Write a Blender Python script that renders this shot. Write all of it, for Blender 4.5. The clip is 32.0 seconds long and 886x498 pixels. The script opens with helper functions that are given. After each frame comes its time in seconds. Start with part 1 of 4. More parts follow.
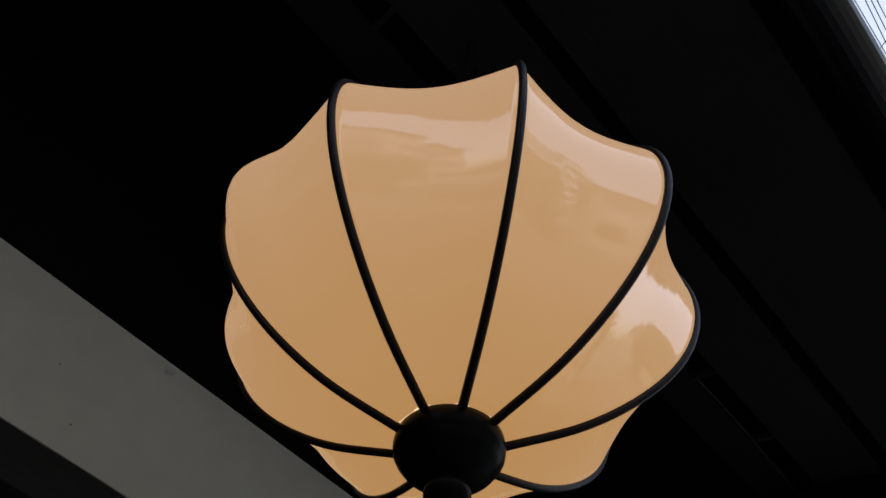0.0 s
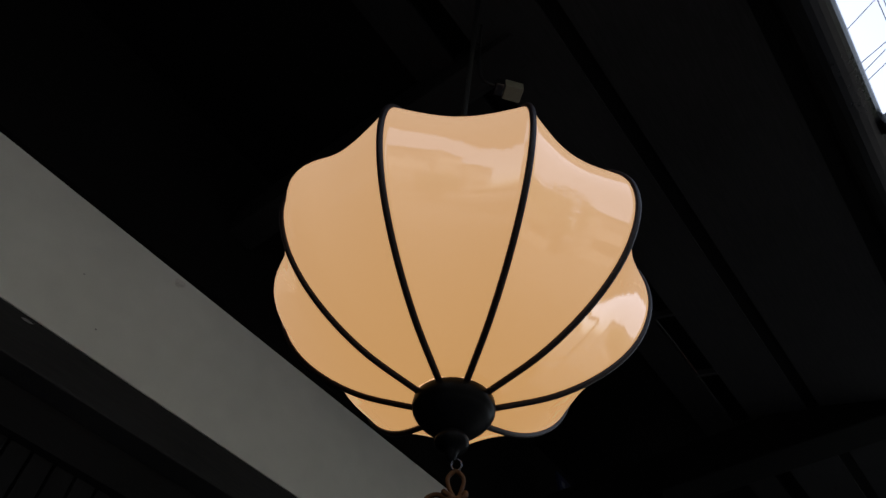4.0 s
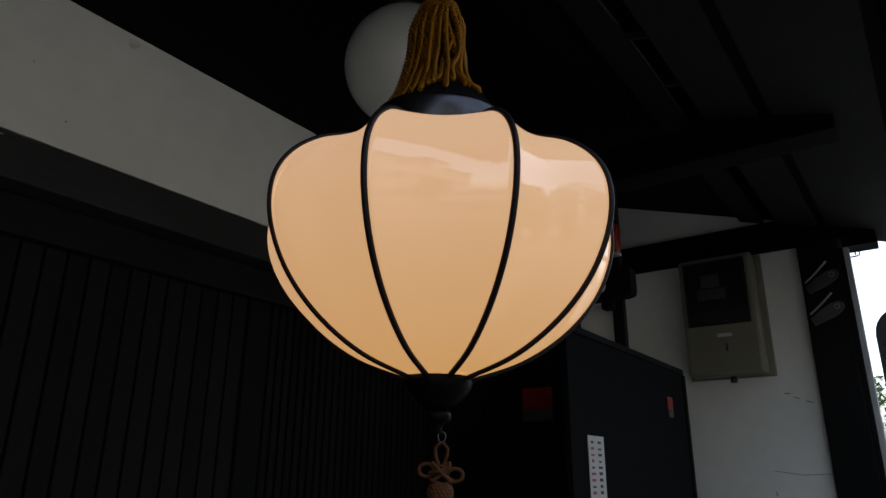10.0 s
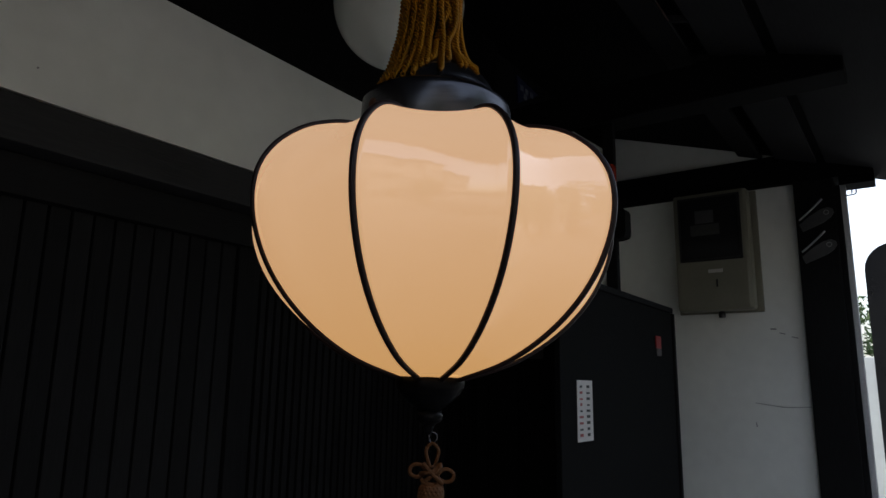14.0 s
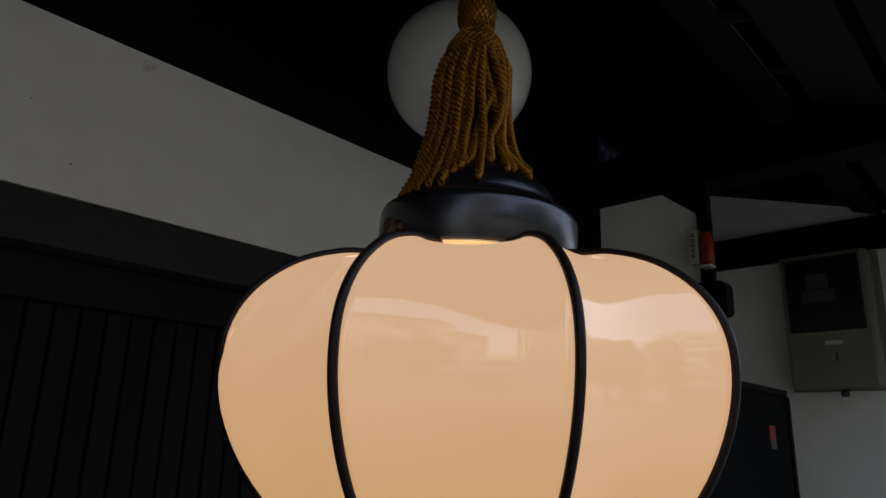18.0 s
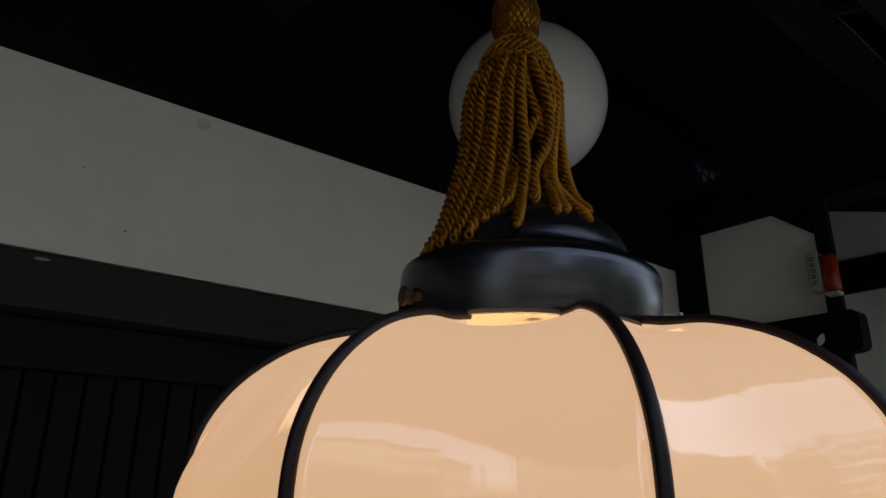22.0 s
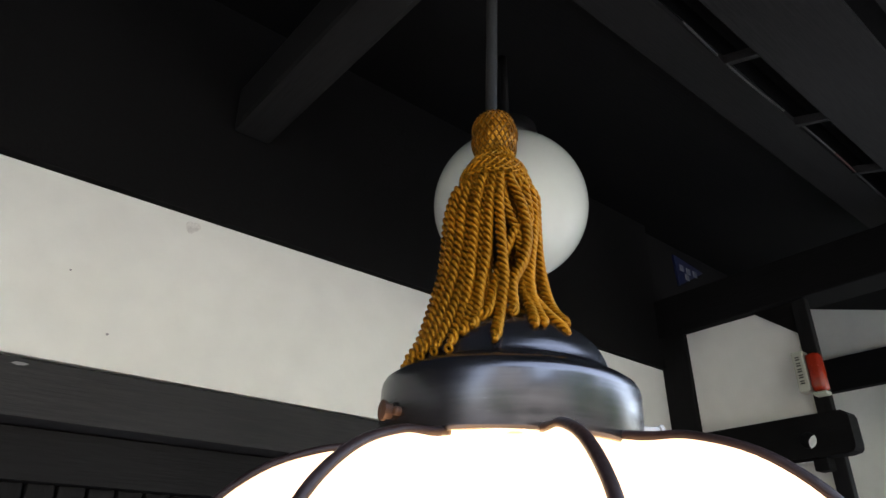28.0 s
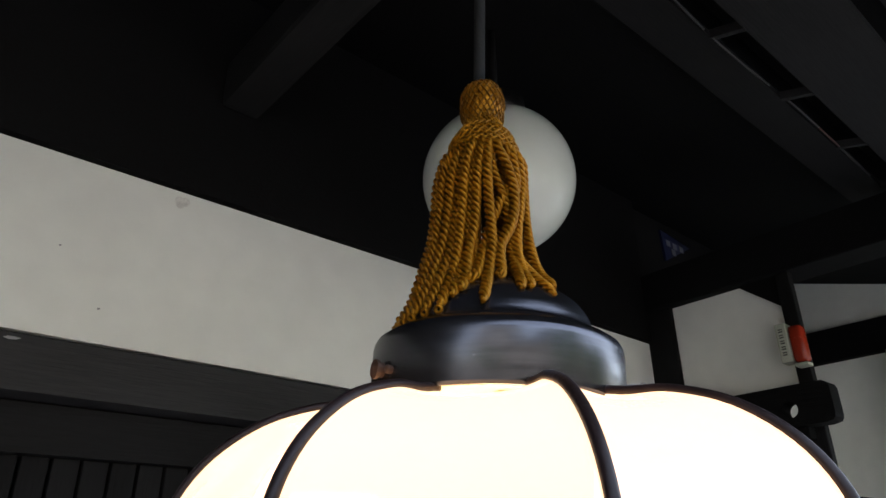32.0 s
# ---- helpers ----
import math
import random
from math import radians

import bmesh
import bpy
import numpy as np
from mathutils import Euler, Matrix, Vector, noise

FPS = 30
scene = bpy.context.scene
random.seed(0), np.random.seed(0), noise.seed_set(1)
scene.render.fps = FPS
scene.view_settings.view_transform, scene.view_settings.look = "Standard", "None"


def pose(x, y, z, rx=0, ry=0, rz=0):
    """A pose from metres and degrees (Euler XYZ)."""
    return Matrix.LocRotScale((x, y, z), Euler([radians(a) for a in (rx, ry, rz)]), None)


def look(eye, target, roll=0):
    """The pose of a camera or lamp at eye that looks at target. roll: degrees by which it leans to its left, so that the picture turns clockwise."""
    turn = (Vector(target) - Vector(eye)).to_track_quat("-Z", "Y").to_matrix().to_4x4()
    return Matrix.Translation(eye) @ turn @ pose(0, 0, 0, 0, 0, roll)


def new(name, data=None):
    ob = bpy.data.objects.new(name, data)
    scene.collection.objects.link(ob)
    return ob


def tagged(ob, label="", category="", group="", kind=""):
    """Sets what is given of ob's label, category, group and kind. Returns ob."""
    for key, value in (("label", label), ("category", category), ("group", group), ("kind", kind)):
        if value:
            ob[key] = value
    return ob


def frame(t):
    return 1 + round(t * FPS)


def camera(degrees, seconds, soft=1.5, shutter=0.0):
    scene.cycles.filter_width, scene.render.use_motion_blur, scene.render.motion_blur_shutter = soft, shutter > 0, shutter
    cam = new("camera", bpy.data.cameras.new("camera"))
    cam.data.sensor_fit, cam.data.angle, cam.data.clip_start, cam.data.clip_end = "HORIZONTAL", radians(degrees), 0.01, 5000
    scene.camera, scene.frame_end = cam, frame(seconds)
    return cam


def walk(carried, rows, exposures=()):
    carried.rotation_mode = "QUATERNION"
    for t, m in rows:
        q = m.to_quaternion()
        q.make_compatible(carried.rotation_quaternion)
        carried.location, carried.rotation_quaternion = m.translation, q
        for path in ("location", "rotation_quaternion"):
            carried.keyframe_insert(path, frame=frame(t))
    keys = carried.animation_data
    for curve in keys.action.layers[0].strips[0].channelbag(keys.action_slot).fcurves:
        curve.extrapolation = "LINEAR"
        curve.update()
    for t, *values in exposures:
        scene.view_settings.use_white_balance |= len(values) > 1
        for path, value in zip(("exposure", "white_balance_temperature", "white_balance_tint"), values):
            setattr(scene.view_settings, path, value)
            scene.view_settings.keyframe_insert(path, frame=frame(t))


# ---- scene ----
cam = camera(65.86, 32.0)
PATH = [
    (0, -0.2288, -0.2077, 1.5024, 149.96, -1.78, -48.14),
    (0.5, -0.2279, -0.2240, 1.4890, 149.71, -2.44, -47.43),
    (1, -0.2551, -0.2343, 1.4791, 149.22, -2.70, -47.83),
    (1.5, -0.2848, -0.2484, 1.4673, 148.30, -2.72, -48.93),
    (2, -0.3061, -0.2486, 1.4600, 146.99, -2.34, -50.45),
    (2.5, -0.3429, -0.2577, 1.4456, 144.74, -2.43, -51.75),
    (3, -0.3335, -0.2577, 1.4353, 145.09, -2.80, -51.23),
    (3.5, -0.3540, -0.2738, 1.4367, 142.13, -2.70, -52.16),
    (5.5, -0.3394, -0.2647, 1.4349, 143.25, -2.12, -53.64),
    (6, -0.3339, -0.2612, 1.4375, 144.11, -2.03, -53.36),
    (6.5, -0.3873, -0.2923, 1.4745, 141.81, -3.12, -54.47),
    (7, -0.4348, -0.3379, 1.4938, 133.20, -3.59, -55.67),
    (7.5, -0.4775, -0.3898, 1.5565, 126.16, -4.10, -55.42),
    (8, -0.5086, -0.4072, 1.5932, 122.12, -5.29, -54.90),
    (8.5, -0.5616, -0.4046, 1.6287, 116.55, -3.16, -54.51),
    (9, -0.5727, -0.4127, 1.6585, 113.65, -1.47, -53.79),
    (9.5, -0.5760, -0.4094, 1.6997, 111.04, -0.93, -54.32),
    (10, -0.5693, -0.4060, 1.7105, 108.67, -0.41, -54.57),
    (10.5, -0.5667, -0.4082, 1.7342, 105.29, -0.35, -55.15),
    (11, -0.5610, -0.4077, 1.7777, 102.36, -0.10, -55.47),
    (11.5, -0.5617, -0.3984, 1.7946, 102.52, -0.07, -55.47),
    (12, -0.5576, -0.3954, 1.7963, 102.78, -0.19, -55.56),
    (12.5, -0.5616, -0.3952, 1.7973, 102.71, -0.50, -55.35),
    (13, -0.5669, -0.3975, 1.7976, 102.27, -0.52, -55.34),
    (13.5, -0.5634, -0.3976, 1.7975, 101.69, -0.82, -55.45),
    (14, -0.5639, -0.4003, 1.7986, 101.57, -0.86, -55.33),
    (14.5, -0.5660, -0.3976, 1.8031, 100.87, -0.62, -55.19),
    (16.5, -0.5562, -0.4014, 1.8118, 100.17, -0.75, -53.46),
    (17, -0.5310, -0.3835, 1.8339, 100.54, -0.55, -52.76),
    (17.5, -0.4646, -0.3598, 1.8802, 103.18, -1.03, -49.34),
    (18, -0.4138, -0.3337, 1.9208, 105.79, -1.49, -48.16),
    (18.5, -0.4029, -0.3194, 1.9414, 104.88, -0.41, -50.61),
    (19, -0.3645, -0.2963, 1.9627, 103.81, -0.75, -49.24),
    (19.5, -0.3109, -0.2870, 1.9675, 103.57, -1.16, -44.35),
    (20, -0.2991, -0.2761, 1.9670, 103.55, -1.67, -41.05),
    (20.5, -0.3000, -0.2745, 1.9663, 104.03, -1.53, -38.97),
    (21, -0.3006, -0.2766, 1.9676, 104.39, -1.27, -38.34),
    (21.5, -0.3055, -0.2798, 1.9737, 106.49, -0.86, -38.81),
    (22, -0.3033, -0.2820, 1.9762, 108.71, -0.46, -39.41),
    (22.5, -0.3015, -0.2845, 1.9890, 111.38, -0.37, -39.94),
    (23, -0.3038, -0.2843, 1.9892, 114.26, -0.28, -40.27),
    (23.5, -0.2992, -0.2839, 1.9852, 116.29, -0.15, -39.82),
    (24, -0.3005, -0.2850, 1.9862, 116.39, -0.09, -39.61),
    (24.5, -0.3028, -0.2844, 1.9852, 116.55, 0.38, -39.66),
    (25, -0.3006, -0.2853, 1.9822, 116.55, 0.46, -39.73),
    (25.5, -0.3053, -0.2880, 1.9838, 116.61, 0.48, -39.90),
    (27.5, -0.3109, -0.2913, 1.9851, 116.98, 0.14, -40.33),
    (28, -0.3067, -0.2929, 1.9826, 116.76, -0.00, -40.33),
    (28.5, -0.3103, -0.2927, 1.9825, 116.61, 0.10, -40.66),
    (29, -0.3109, -0.2928, 1.9825, 116.47, 0.17, -40.78),
    (29.5, -0.3080, -0.2934, 1.9804, 116.33, 0.09, -40.84),
    (30, -0.3116, -0.2948, 1.9799, 115.86, 0.28, -40.78),
    (30.5, -0.3129, -0.2946, 1.9775, 115.64, 0.27, -40.92),
    (31, -0.3115, -0.2954, 1.9763, 115.50, 0.19, -41.01),
    (31.5, -0.3125, -0.2949, 1.9731, 115.22, 0.35, -41.04),
    (32, -0.3112, -0.2975, 1.9698, 114.97, 0.63, -41.06),
]
walk(cam, [(t, pose(x, y, z, rx, ry, rz)) for t, x, y, z, rx, ry, rz in PATH],
     exposures=[(0, -1.4), (3.0, -1.35), (3.5, -1.2), (6.0, -1.1), (16.5, -1.15), (21.5, -1.2), (23.0, -0.35), (24.0, 0.27), (25.0, 0.95), (28.0, 1.5), (30.0, 1.38), (31.0, 1.2), (32.0, 0.78)])

# ---- light ----
HUB = 1.8                 # height of the lantern's bottom boss
world = bpy.data.worlds.new("overcast_sky")
scene.world = world
world.use_nodes = True
wn = world.node_tree
sky = wn.nodes.new("ShaderNodeTexSky")
sky.sky_type, sky.sun_disc = "NISHITA", False
sky.sun_elevation, sky.sun_rotation = radians(50), radians(15)
sky.air_density, sky.dust_density = 1.0, 4.0
veil = wn.nodes.new("ShaderNodeHueSaturation")      # cloud veil: the sky's colour almost washed out
veil.inputs["Saturation"].default_value = 0.62
wn.links.new(sky.outputs[0], veil.inputs["Color"])
wn.links.new(veil.outputs[0], wn.nodes["Background"].inputs[0])
wn.nodes["Background"].inputs[1].default_value = 1.02
sun = new("sun", bpy.data.lights.new("sun", "SUN"))
sun.data.energy, sun.data.angle, sun.data.color = 1.0, radians(30), (1.0, 0.97, 0.92)
sun.matrix_world = look((2, 7.4, 9), (0, 0, 0))


# ---- helpers for meshes and materials ----
def part(name, bm, material, parent=None, label="", smooth=False):
    me = bpy.data.meshes.new(name)
    if smooth:
        for fc in bm.faces:
            fc.smooth = True
    bm.to_mesh(me)
    bm.free()
    me.materials.append(material)
    ob = new(name, me)
    if parent is not None:
        ob.parent = parent
    if label:
        ob["label"] = label
    return ob


def piece(name, me, parent, m):
    ob = new(name, me)
    ob.parent = parent
    ob.matrix_basis = m
    return ob


def empty(name, m, label, category, group="", kind=""):
    ob = new(name)
    ob.matrix_world = m
    return tagged(ob, label, category, group, kind)


def box(x0, x1, y0, y1, z0, z1, bevel=0.0, bm=None):
    bm = bm or bmesh.new()
    vs = bmesh.ops.create_cube(bm, size=1.0)["verts"]
    for v in vs:
        v.co = Vector(((x0 + x1) / 2 + v.co.x * (x1 - x0), (y0 + y1) / 2 + v.co.y * (y1 - y0), (z0 + z1) / 2 + v.co.z * (z1 - z0)))
    if bevel:
        es = list({e for v in vs for e in v.link_edges})
        bmesh.ops.bevel(bm, geom=es, offset=bevel, segments=2, profile=0.6, affect="EDGES")
    return bm


def prism(pts, axis, a, b, bevel=0.0):
    """A flat outline pushed out along an axis: pts are the two other coordinates in order."""
    bm = bmesh.new()
    def at(p, h):
        return Vector({"x": (h, p[0], p[1]), "y": (p[0], h, p[1]), "z": (p[0], p[1], h)}[axis])
    lo, hi = [bm.verts.new(at(p, a)) for p in pts], [bm.verts.new(at(p, b)) for p in pts]
    n = len(pts)
    bm.faces.new(lo)
    bm.faces.new(hi[::-1])
    for i in range(n):
        bm.faces.new((lo[i], hi[i], hi[(i + 1) % n], lo[(i + 1) % n]))
    bmesh.ops.recalc_face_normals(bm, faces=bm.faces)
    if bevel:
        bmesh.ops.bevel(bm, geom=list(bm.edges), offset=bevel, segments=2, profile=0.6, affect="EDGES")
    return bm


def lathe(profile, n=64, bm=None, closed=False):
    bm = bm or bmesh.new()
    rings = []
    for r, h in profile:
        rings.append([bm.verts.new((r * math.cos(2 * math.pi * i / n), r * math.sin(2 * math.pi * i / n), h)) for i in range(n)])
    for a, b in zip(rings, rings[1:] + ([rings[0]] if closed else [])):
        for i in range(n):
            bm.faces.new((a[i], a[(i + 1) % n], b[(i + 1) % n], b[i]))
    if not closed:
        bm.faces.new(rings[0][::-1])
        bm.faces.new(rings[-1])
    bmesh.ops.recalc_face_normals(bm, faces=bm.faces)
    return bm


def spline(pts, n):
    """n points along a smooth curve through pts."""
    p = [Vector(q) for q in pts]
    e = [2 * p[0] - p[1], *p, 2 * p[-1] - p[-2]]
    out = []
    for k in range(n):
        u = k / (n - 1) * (len(p) - 1)
        i = min(int(u), len(p) - 2)
        s = u - i
        a, b, c, d = e[i:i + 4]
        out.append(0.5 * (2 * b + (c - a) * s + (2 * a - 5 * b + 4 * c - d) * s * s + (3 * b - a - 3 * c + d) * s ** 3))
    return out


def tube(path, section, twist=0.0, ring=False, bm=None, count=12):
    """A section, given as a function of angle, swept along a path of vectors. twist: turns per metre."""
    bm = bm or bmesh.new()
    rings, run = [], 0.0
    normal = None
    for k, p in enumerate(path):
        if ring:
            tan = (path[(k + 1) % len(path)] - path[k - 1]).normalized()
        else:
            tan = (path[min(k + 1, len(path) - 1)] - path[max(k - 1, 0)]).normalized()
        if normal is None:
            normal = tan.orthogonal().normalized()
        normal = (normal - tan * normal.dot(tan)).normalized()
        side = tan.cross(normal)
        if k:
            run += (p - path[k - 1]).length
        turn = run * twist * 2 * math.pi
        row = []
        for j in range(count):
            a = 2 * math.pi * j / count
            r = section(a)
            row.append(bm.verts.new(p + (normal * math.cos(a + turn) + side * math.sin(a + turn)) * r))
        rings.append(row)
    for a, b in zip(rings, rings[1:] + ([rings[0]] if ring else [])):
        for j in range(count):
            bm.faces.new((a[j], a[(j + 1) % count], b[(j + 1) % count], b[j]))
    if not ring:
        bm.faces.new(rings[0][::-1])
        bm.faces.new(rings[-1])
    return bm


def material(name, colour, rough=0.5, metal=0.0, vary=0.25, scale=8.0, grain=(1, 1, 1), bump=0.15, fine=60.0, coat=0.0, spread=0.0, gloss=0.5):
    """A surface with stains at one scale, grain at a finer one, and relief from the grain."""
    m = bpy.data.materials.new(name)
    m.use_nodes = True
    nt = m.node_tree
    p = nt.nodes["Principled BSDF"]
    p.inputs["Metallic"].default_value = metal
    p.inputs["Coat Weight"].default_value = coat
    p.inputs["Specular IOR Level"].default_value = gloss
    geo = nt.nodes.new("ShaderNodeNewGeometry")
    mp = nt.nodes.new("ShaderNodeMapping")
    mp.inputs["Scale"].default_value = grain
    nt.links.new(geo.outputs["Position"], mp.inputs[0])
    big, small = nt.nodes.new("ShaderNodeTexNoise"), nt.nodes.new("ShaderNodeTexNoise")
    big.inputs["Scale"].default_value, big.inputs["Detail"].default_value = scale, 6
    small.inputs["Scale"].default_value, small.inputs["Detail"].default_value = fine, 4
    nt.links.new(geo.outputs["Position"], big.inputs[0])
    nt.links.new(mp.outputs[0], small.inputs[0])
    mix = nt.nodes.new("ShaderNodeMix")
    mix.data_type = "FLOAT"
    mix.inputs[0].default_value = 0.45
    nt.links.new(big.outputs[0], mix.inputs[2])
    nt.links.new(small.outputs[0], mix.inputs[3])
    ramp = nt.nodes.new("ShaderNodeValToRGB")
    ramp.color_ramp.elements[0].position, ramp.color_ramp.elements[1].position = 0.32, 0.68
    ramp.color_ramp.elements[0].color = (*[c * (1 - vary) for c in colour], 1)
    ramp.color_ramp.elements[1].color = (*[min(1, c * (1 + vary * 0.6)) for c in colour], 1)
    nt.links.new(mix.outputs[0], ramp.inputs[0])
    last = ramp.outputs[0]
    if spread:
        info = nt.nodes.new("ShaderNodeObjectInfo")
        hsv = nt.nodes.new("ShaderNodeHueSaturation")
        rng = nt.nodes.new("ShaderNodeMapRange")
        rng.inputs[3].default_value, rng.inputs[4].default_value = 1 - spread, 1 + spread
        nt.links.new(info.outputs["Random"], rng.inputs[0])
        nt.links.new(rng.outputs[0], hsv.inputs["Value"])
        nt.links.new(last, hsv.inputs["Color"])
        last = hsv.outputs[0]
    nt.links.new(last, p.inputs["Base Color"])
    rr = nt.nodes.new("ShaderNodeMapRange")
    rr.inputs[3].default_value, rr.inputs[4].default_value = max(0.02, rough - 0.1), min(1, rough + 0.1)
    nt.links.new(mix.outputs[0], rr.inputs[0])
    nt.links.new(rr.outputs[0], p.inputs["Roughness"])
    if bump:
        b = nt.nodes.new("ShaderNodeBump")
        b.inputs["Strength"].default_value, b.inputs["Distance"].default_value = bump, 0.004
        nt.links.new(small.outputs[0], b.inputs["Height"])
        nt.links.new(b.outputs[0], p.inputs["Normal"])
    return m


def plain(name, colour, rough=0.5, metal=0.0, emit=0.0):
    m = bpy.data.materials.new(name)
    m.use_nodes = True
    p = m.node_tree.nodes["Principled BSDF"]
    p.inputs["Base Color"].default_value = (*colour, 1)
    p.inputs["Roughness"].default_value, p.inputs["Metallic"].default_value = rough, metal
    if emit:
        p.inputs["Emission Color"].default_value, p.inputs["Emission Strength"].default_value = (*colour, 1), emit
    return m


PLASTER = material("white_plaster", (0.735, 0.752, 0.705), 0.85, vary=0.07, scale=2.2, fine=18, bump=0.06)
BLACK_WOOD_X = material("black_stained_wood_x", (0.0050, 0.0050, 0.0053), 0.8, vary=0.45, scale=2.5, grain=(3, 40, 40), fine=6, bump=0.25, spread=0.15, gloss=0.1)
BLACK_WOOD_Y = material("black_stained_wood_y", (0.005, 0.005, 0.0052), 0.8, vary=0.45, scale=2.5, grain=(40, 3, 40), fine=6, bump=0.25, spread=0.15, gloss=0.1)
BLACK_WOOD_Z = material("black_stained_wood_z", (0.009, 0.009, 0.0093), 0.8, vary=0.45, scale=2.5, grain=(40, 40, 3), fine=6, bump=0.25, spread=0.15, gloss=0.1)
# black wood near the street, with the stronger skylight there put into its colour
SKYLIT_X = material("skylit_black_wood", (0.028, 0.028, 0.029), 0.75, vary=0.4, scale=2.5, grain=(3, 40, 40), fine=6, bump=0.25, gloss=0.15)
# shade of the recess under the lintel, put into the wood colour
SHADE_X = material("recess_shade_black_wood", (0.011, 0.011, 0.0115), 0.75, vary=0.4, scale=2.5, grain=(3, 40, 40), fine=6, bump=0.25, gloss=0.15)
# one step further in: weaker skylight put into the purlin's colour
DIM_SKYLIT_X = material("dim_skylit_black_wood", (0.017, 0.017, 0.0175), 0.75, vary=0.4, scale=2.5, grain=(3, 40, 40), fine=6, bump=0.25, gloss=0.15)
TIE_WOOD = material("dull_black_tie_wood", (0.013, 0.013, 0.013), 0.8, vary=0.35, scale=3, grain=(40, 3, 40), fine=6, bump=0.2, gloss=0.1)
SLAT_WOOD = material("dull_black_slat_wood", (0.0118, 0.0118, 0.0122), 0.8, vary=0.35, scale=2.5, grain=(40, 40, 3), fine=6, bump=0.25, spread=0.15, gloss=0.1)
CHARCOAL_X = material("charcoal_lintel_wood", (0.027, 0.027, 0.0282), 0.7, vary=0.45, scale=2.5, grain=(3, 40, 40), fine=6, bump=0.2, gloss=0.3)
BRONZE = material("dark_bronze", (0.074, 0.075, 0.083), 0.24, metal=0.92, vary=0.35, scale=26, grain=(5, 5, 120), fine=5, bump=0.012)
IRON = material("black_cast_iron", (0.004, 0.004, 0.0043), 0.34, vary=0.4, scale=40, fine=300, bump=0.04, gloss=0.07)
bp = BRONZE.node_tree
spin = bp.nodes.new("ShaderNodeTangent")
spin.direction_type, spin.axis = "RADIAL", "Z"
bp.nodes["Principled BSDF"].inputs["Anisotropic"].default_value = 0.7
bp.links.new(spin.outputs[0], bp.nodes["Principled BSDF"].inputs["Tangent"])
LEAD = material("dark_lead_came", (0.016, 0.010, 0.010), 0.4, vary=0.4, scale=30, fine=200, bump=0.08, gloss=0.2)
GOLD = material("gold_cord", (0.230, 0.086, 0.003), 0.36, metal=0.35, vary=0.4, scale=60, fine=1400, bump=0.05, spread=0.14, gloss=0.9)
GOLD_DARK = material("gold_net_thread", (0.095, 0.036, 0.003), 0.5, vary=0.4, scale=80, fine=1400, bump=0.06, gloss=0.25)
GOLD.node_tree.nodes["Principled BSDF"].inputs["Specular Tint"].default_value = (1.0, 0.64, 0.12, 1)
GOLD_DARK.node_tree.nodes["Principled BSDF"].inputs["Specular Tint"].default_value = (1.0, 0.6, 0.12, 1)
BROWN_CORD = material("brown_cord", (0.085, 0.038, 0.015), 0.55, vary=0.3, scale=60, fine=900, bump=0.08, gloss=0.12)
GLOBE = material("white_opal_globe", (0.60, 0.64, 0.60), 0.03, vary=0.04, scale=4, fine=30, bump=0.0)
gp = GLOBE.node_tree.nodes["Principled BSDF"].inputs
for link in list(gp["Roughness"].links):
    GLOBE.node_tree.links.remove(link)
gp["Roughness"].default_value = 0.03
gp["Subsurface Weight"].default_value, gp["Subsurface Scale"].default_value, gp["Subsurface Radius"].default_value = 1.0, 0.25, (1, 1, 1)
CORD = material("grey_flex", (0.016, 0.016, 0.016), 0.7, vary=0.2, scale=20, fine=300, bump=0.1, gloss=0.12)
BEIGE = material("beige_painted_box", (0.185, 0.18, 0.135), 0.5, vary=0.12, scale=6, fine=120, bump=0.05)
ASPHALT = material("asphalt_paving", (0.12, 0.12, 0.118), 0.9, vary=0.3, scale=1.5, fine=90, bump=0.4)
RED = material("red_plastic", (0.24, 0.010, 0.010), 0.35, vary=0.15, scale=20, fine=200, bump=0.02)
ORANGE = material("orange_red_lens", (0.27, 0.022, 0.008), 0.25, vary=0.15, scale=20, fine=200, bump=0.02)
CREAM = material("cream_plastic", (0.40, 0.415, 0.34), 0.4, vary=0.06, scale=20, fine=200, bump=0.02)
METER_GREY = material("meter_grey", (0.05, 0.05, 0.048), 0.5, vary=0.3, scale=30, fine=200)
INK = plain("black_print", (0.02, 0.02, 0.02), 0.6)
PAPER = material("paper", (0.50, 0.49, 0.47), 0.8, vary=0.06, scale=30, fine=400, bump=0.03)
STEEL = material("grey_steel", (0.11, 0.113, 0.118), 0.4, metal=0.7, vary=0.2, scale=20, fine=200, bump=0.05)
PALE_METAL = material("pale_painted_metal", (0.42, 0.43, 0.43), 0.5, vary=0.2, scale=9, fine=120, bump=0.04)
HOOK_METAL = material("worn_hook_metal", (0.36, 0.365, 0.37), 0.45, vary=0.25, scale=12, fine=160, bump=0.04)
DARK_GLASS = plain("dark_window", (0.015, 0.015, 0.016), 0.12)
BLUE = material("blue_enamel", (0.011, 0.017, 0.065), 0.5, vary=0.2, scale=20, fine=200, bump=0.02)
WHITE_INK = plain("white_print", (0.17, 0.18, 0.20), 0.7)
FOLIAGE = material("foliage", (0.06, 0.11, 0.03), 0.6, vary=0.5, scale=5, fine=40, bump=0.2)
BOARD = material("matt_black_board", (0.0058, 0.0060, 0.0061), 0.8, vary=0.25, scale=3, fine=80, bump=0.08, gloss=0.04)
BLACK_PAINT = material("black_powder_coat", (0.012, 0.012, 0.013), 0.3, vary=0.3, scale=8, fine=120, bump=0.04)

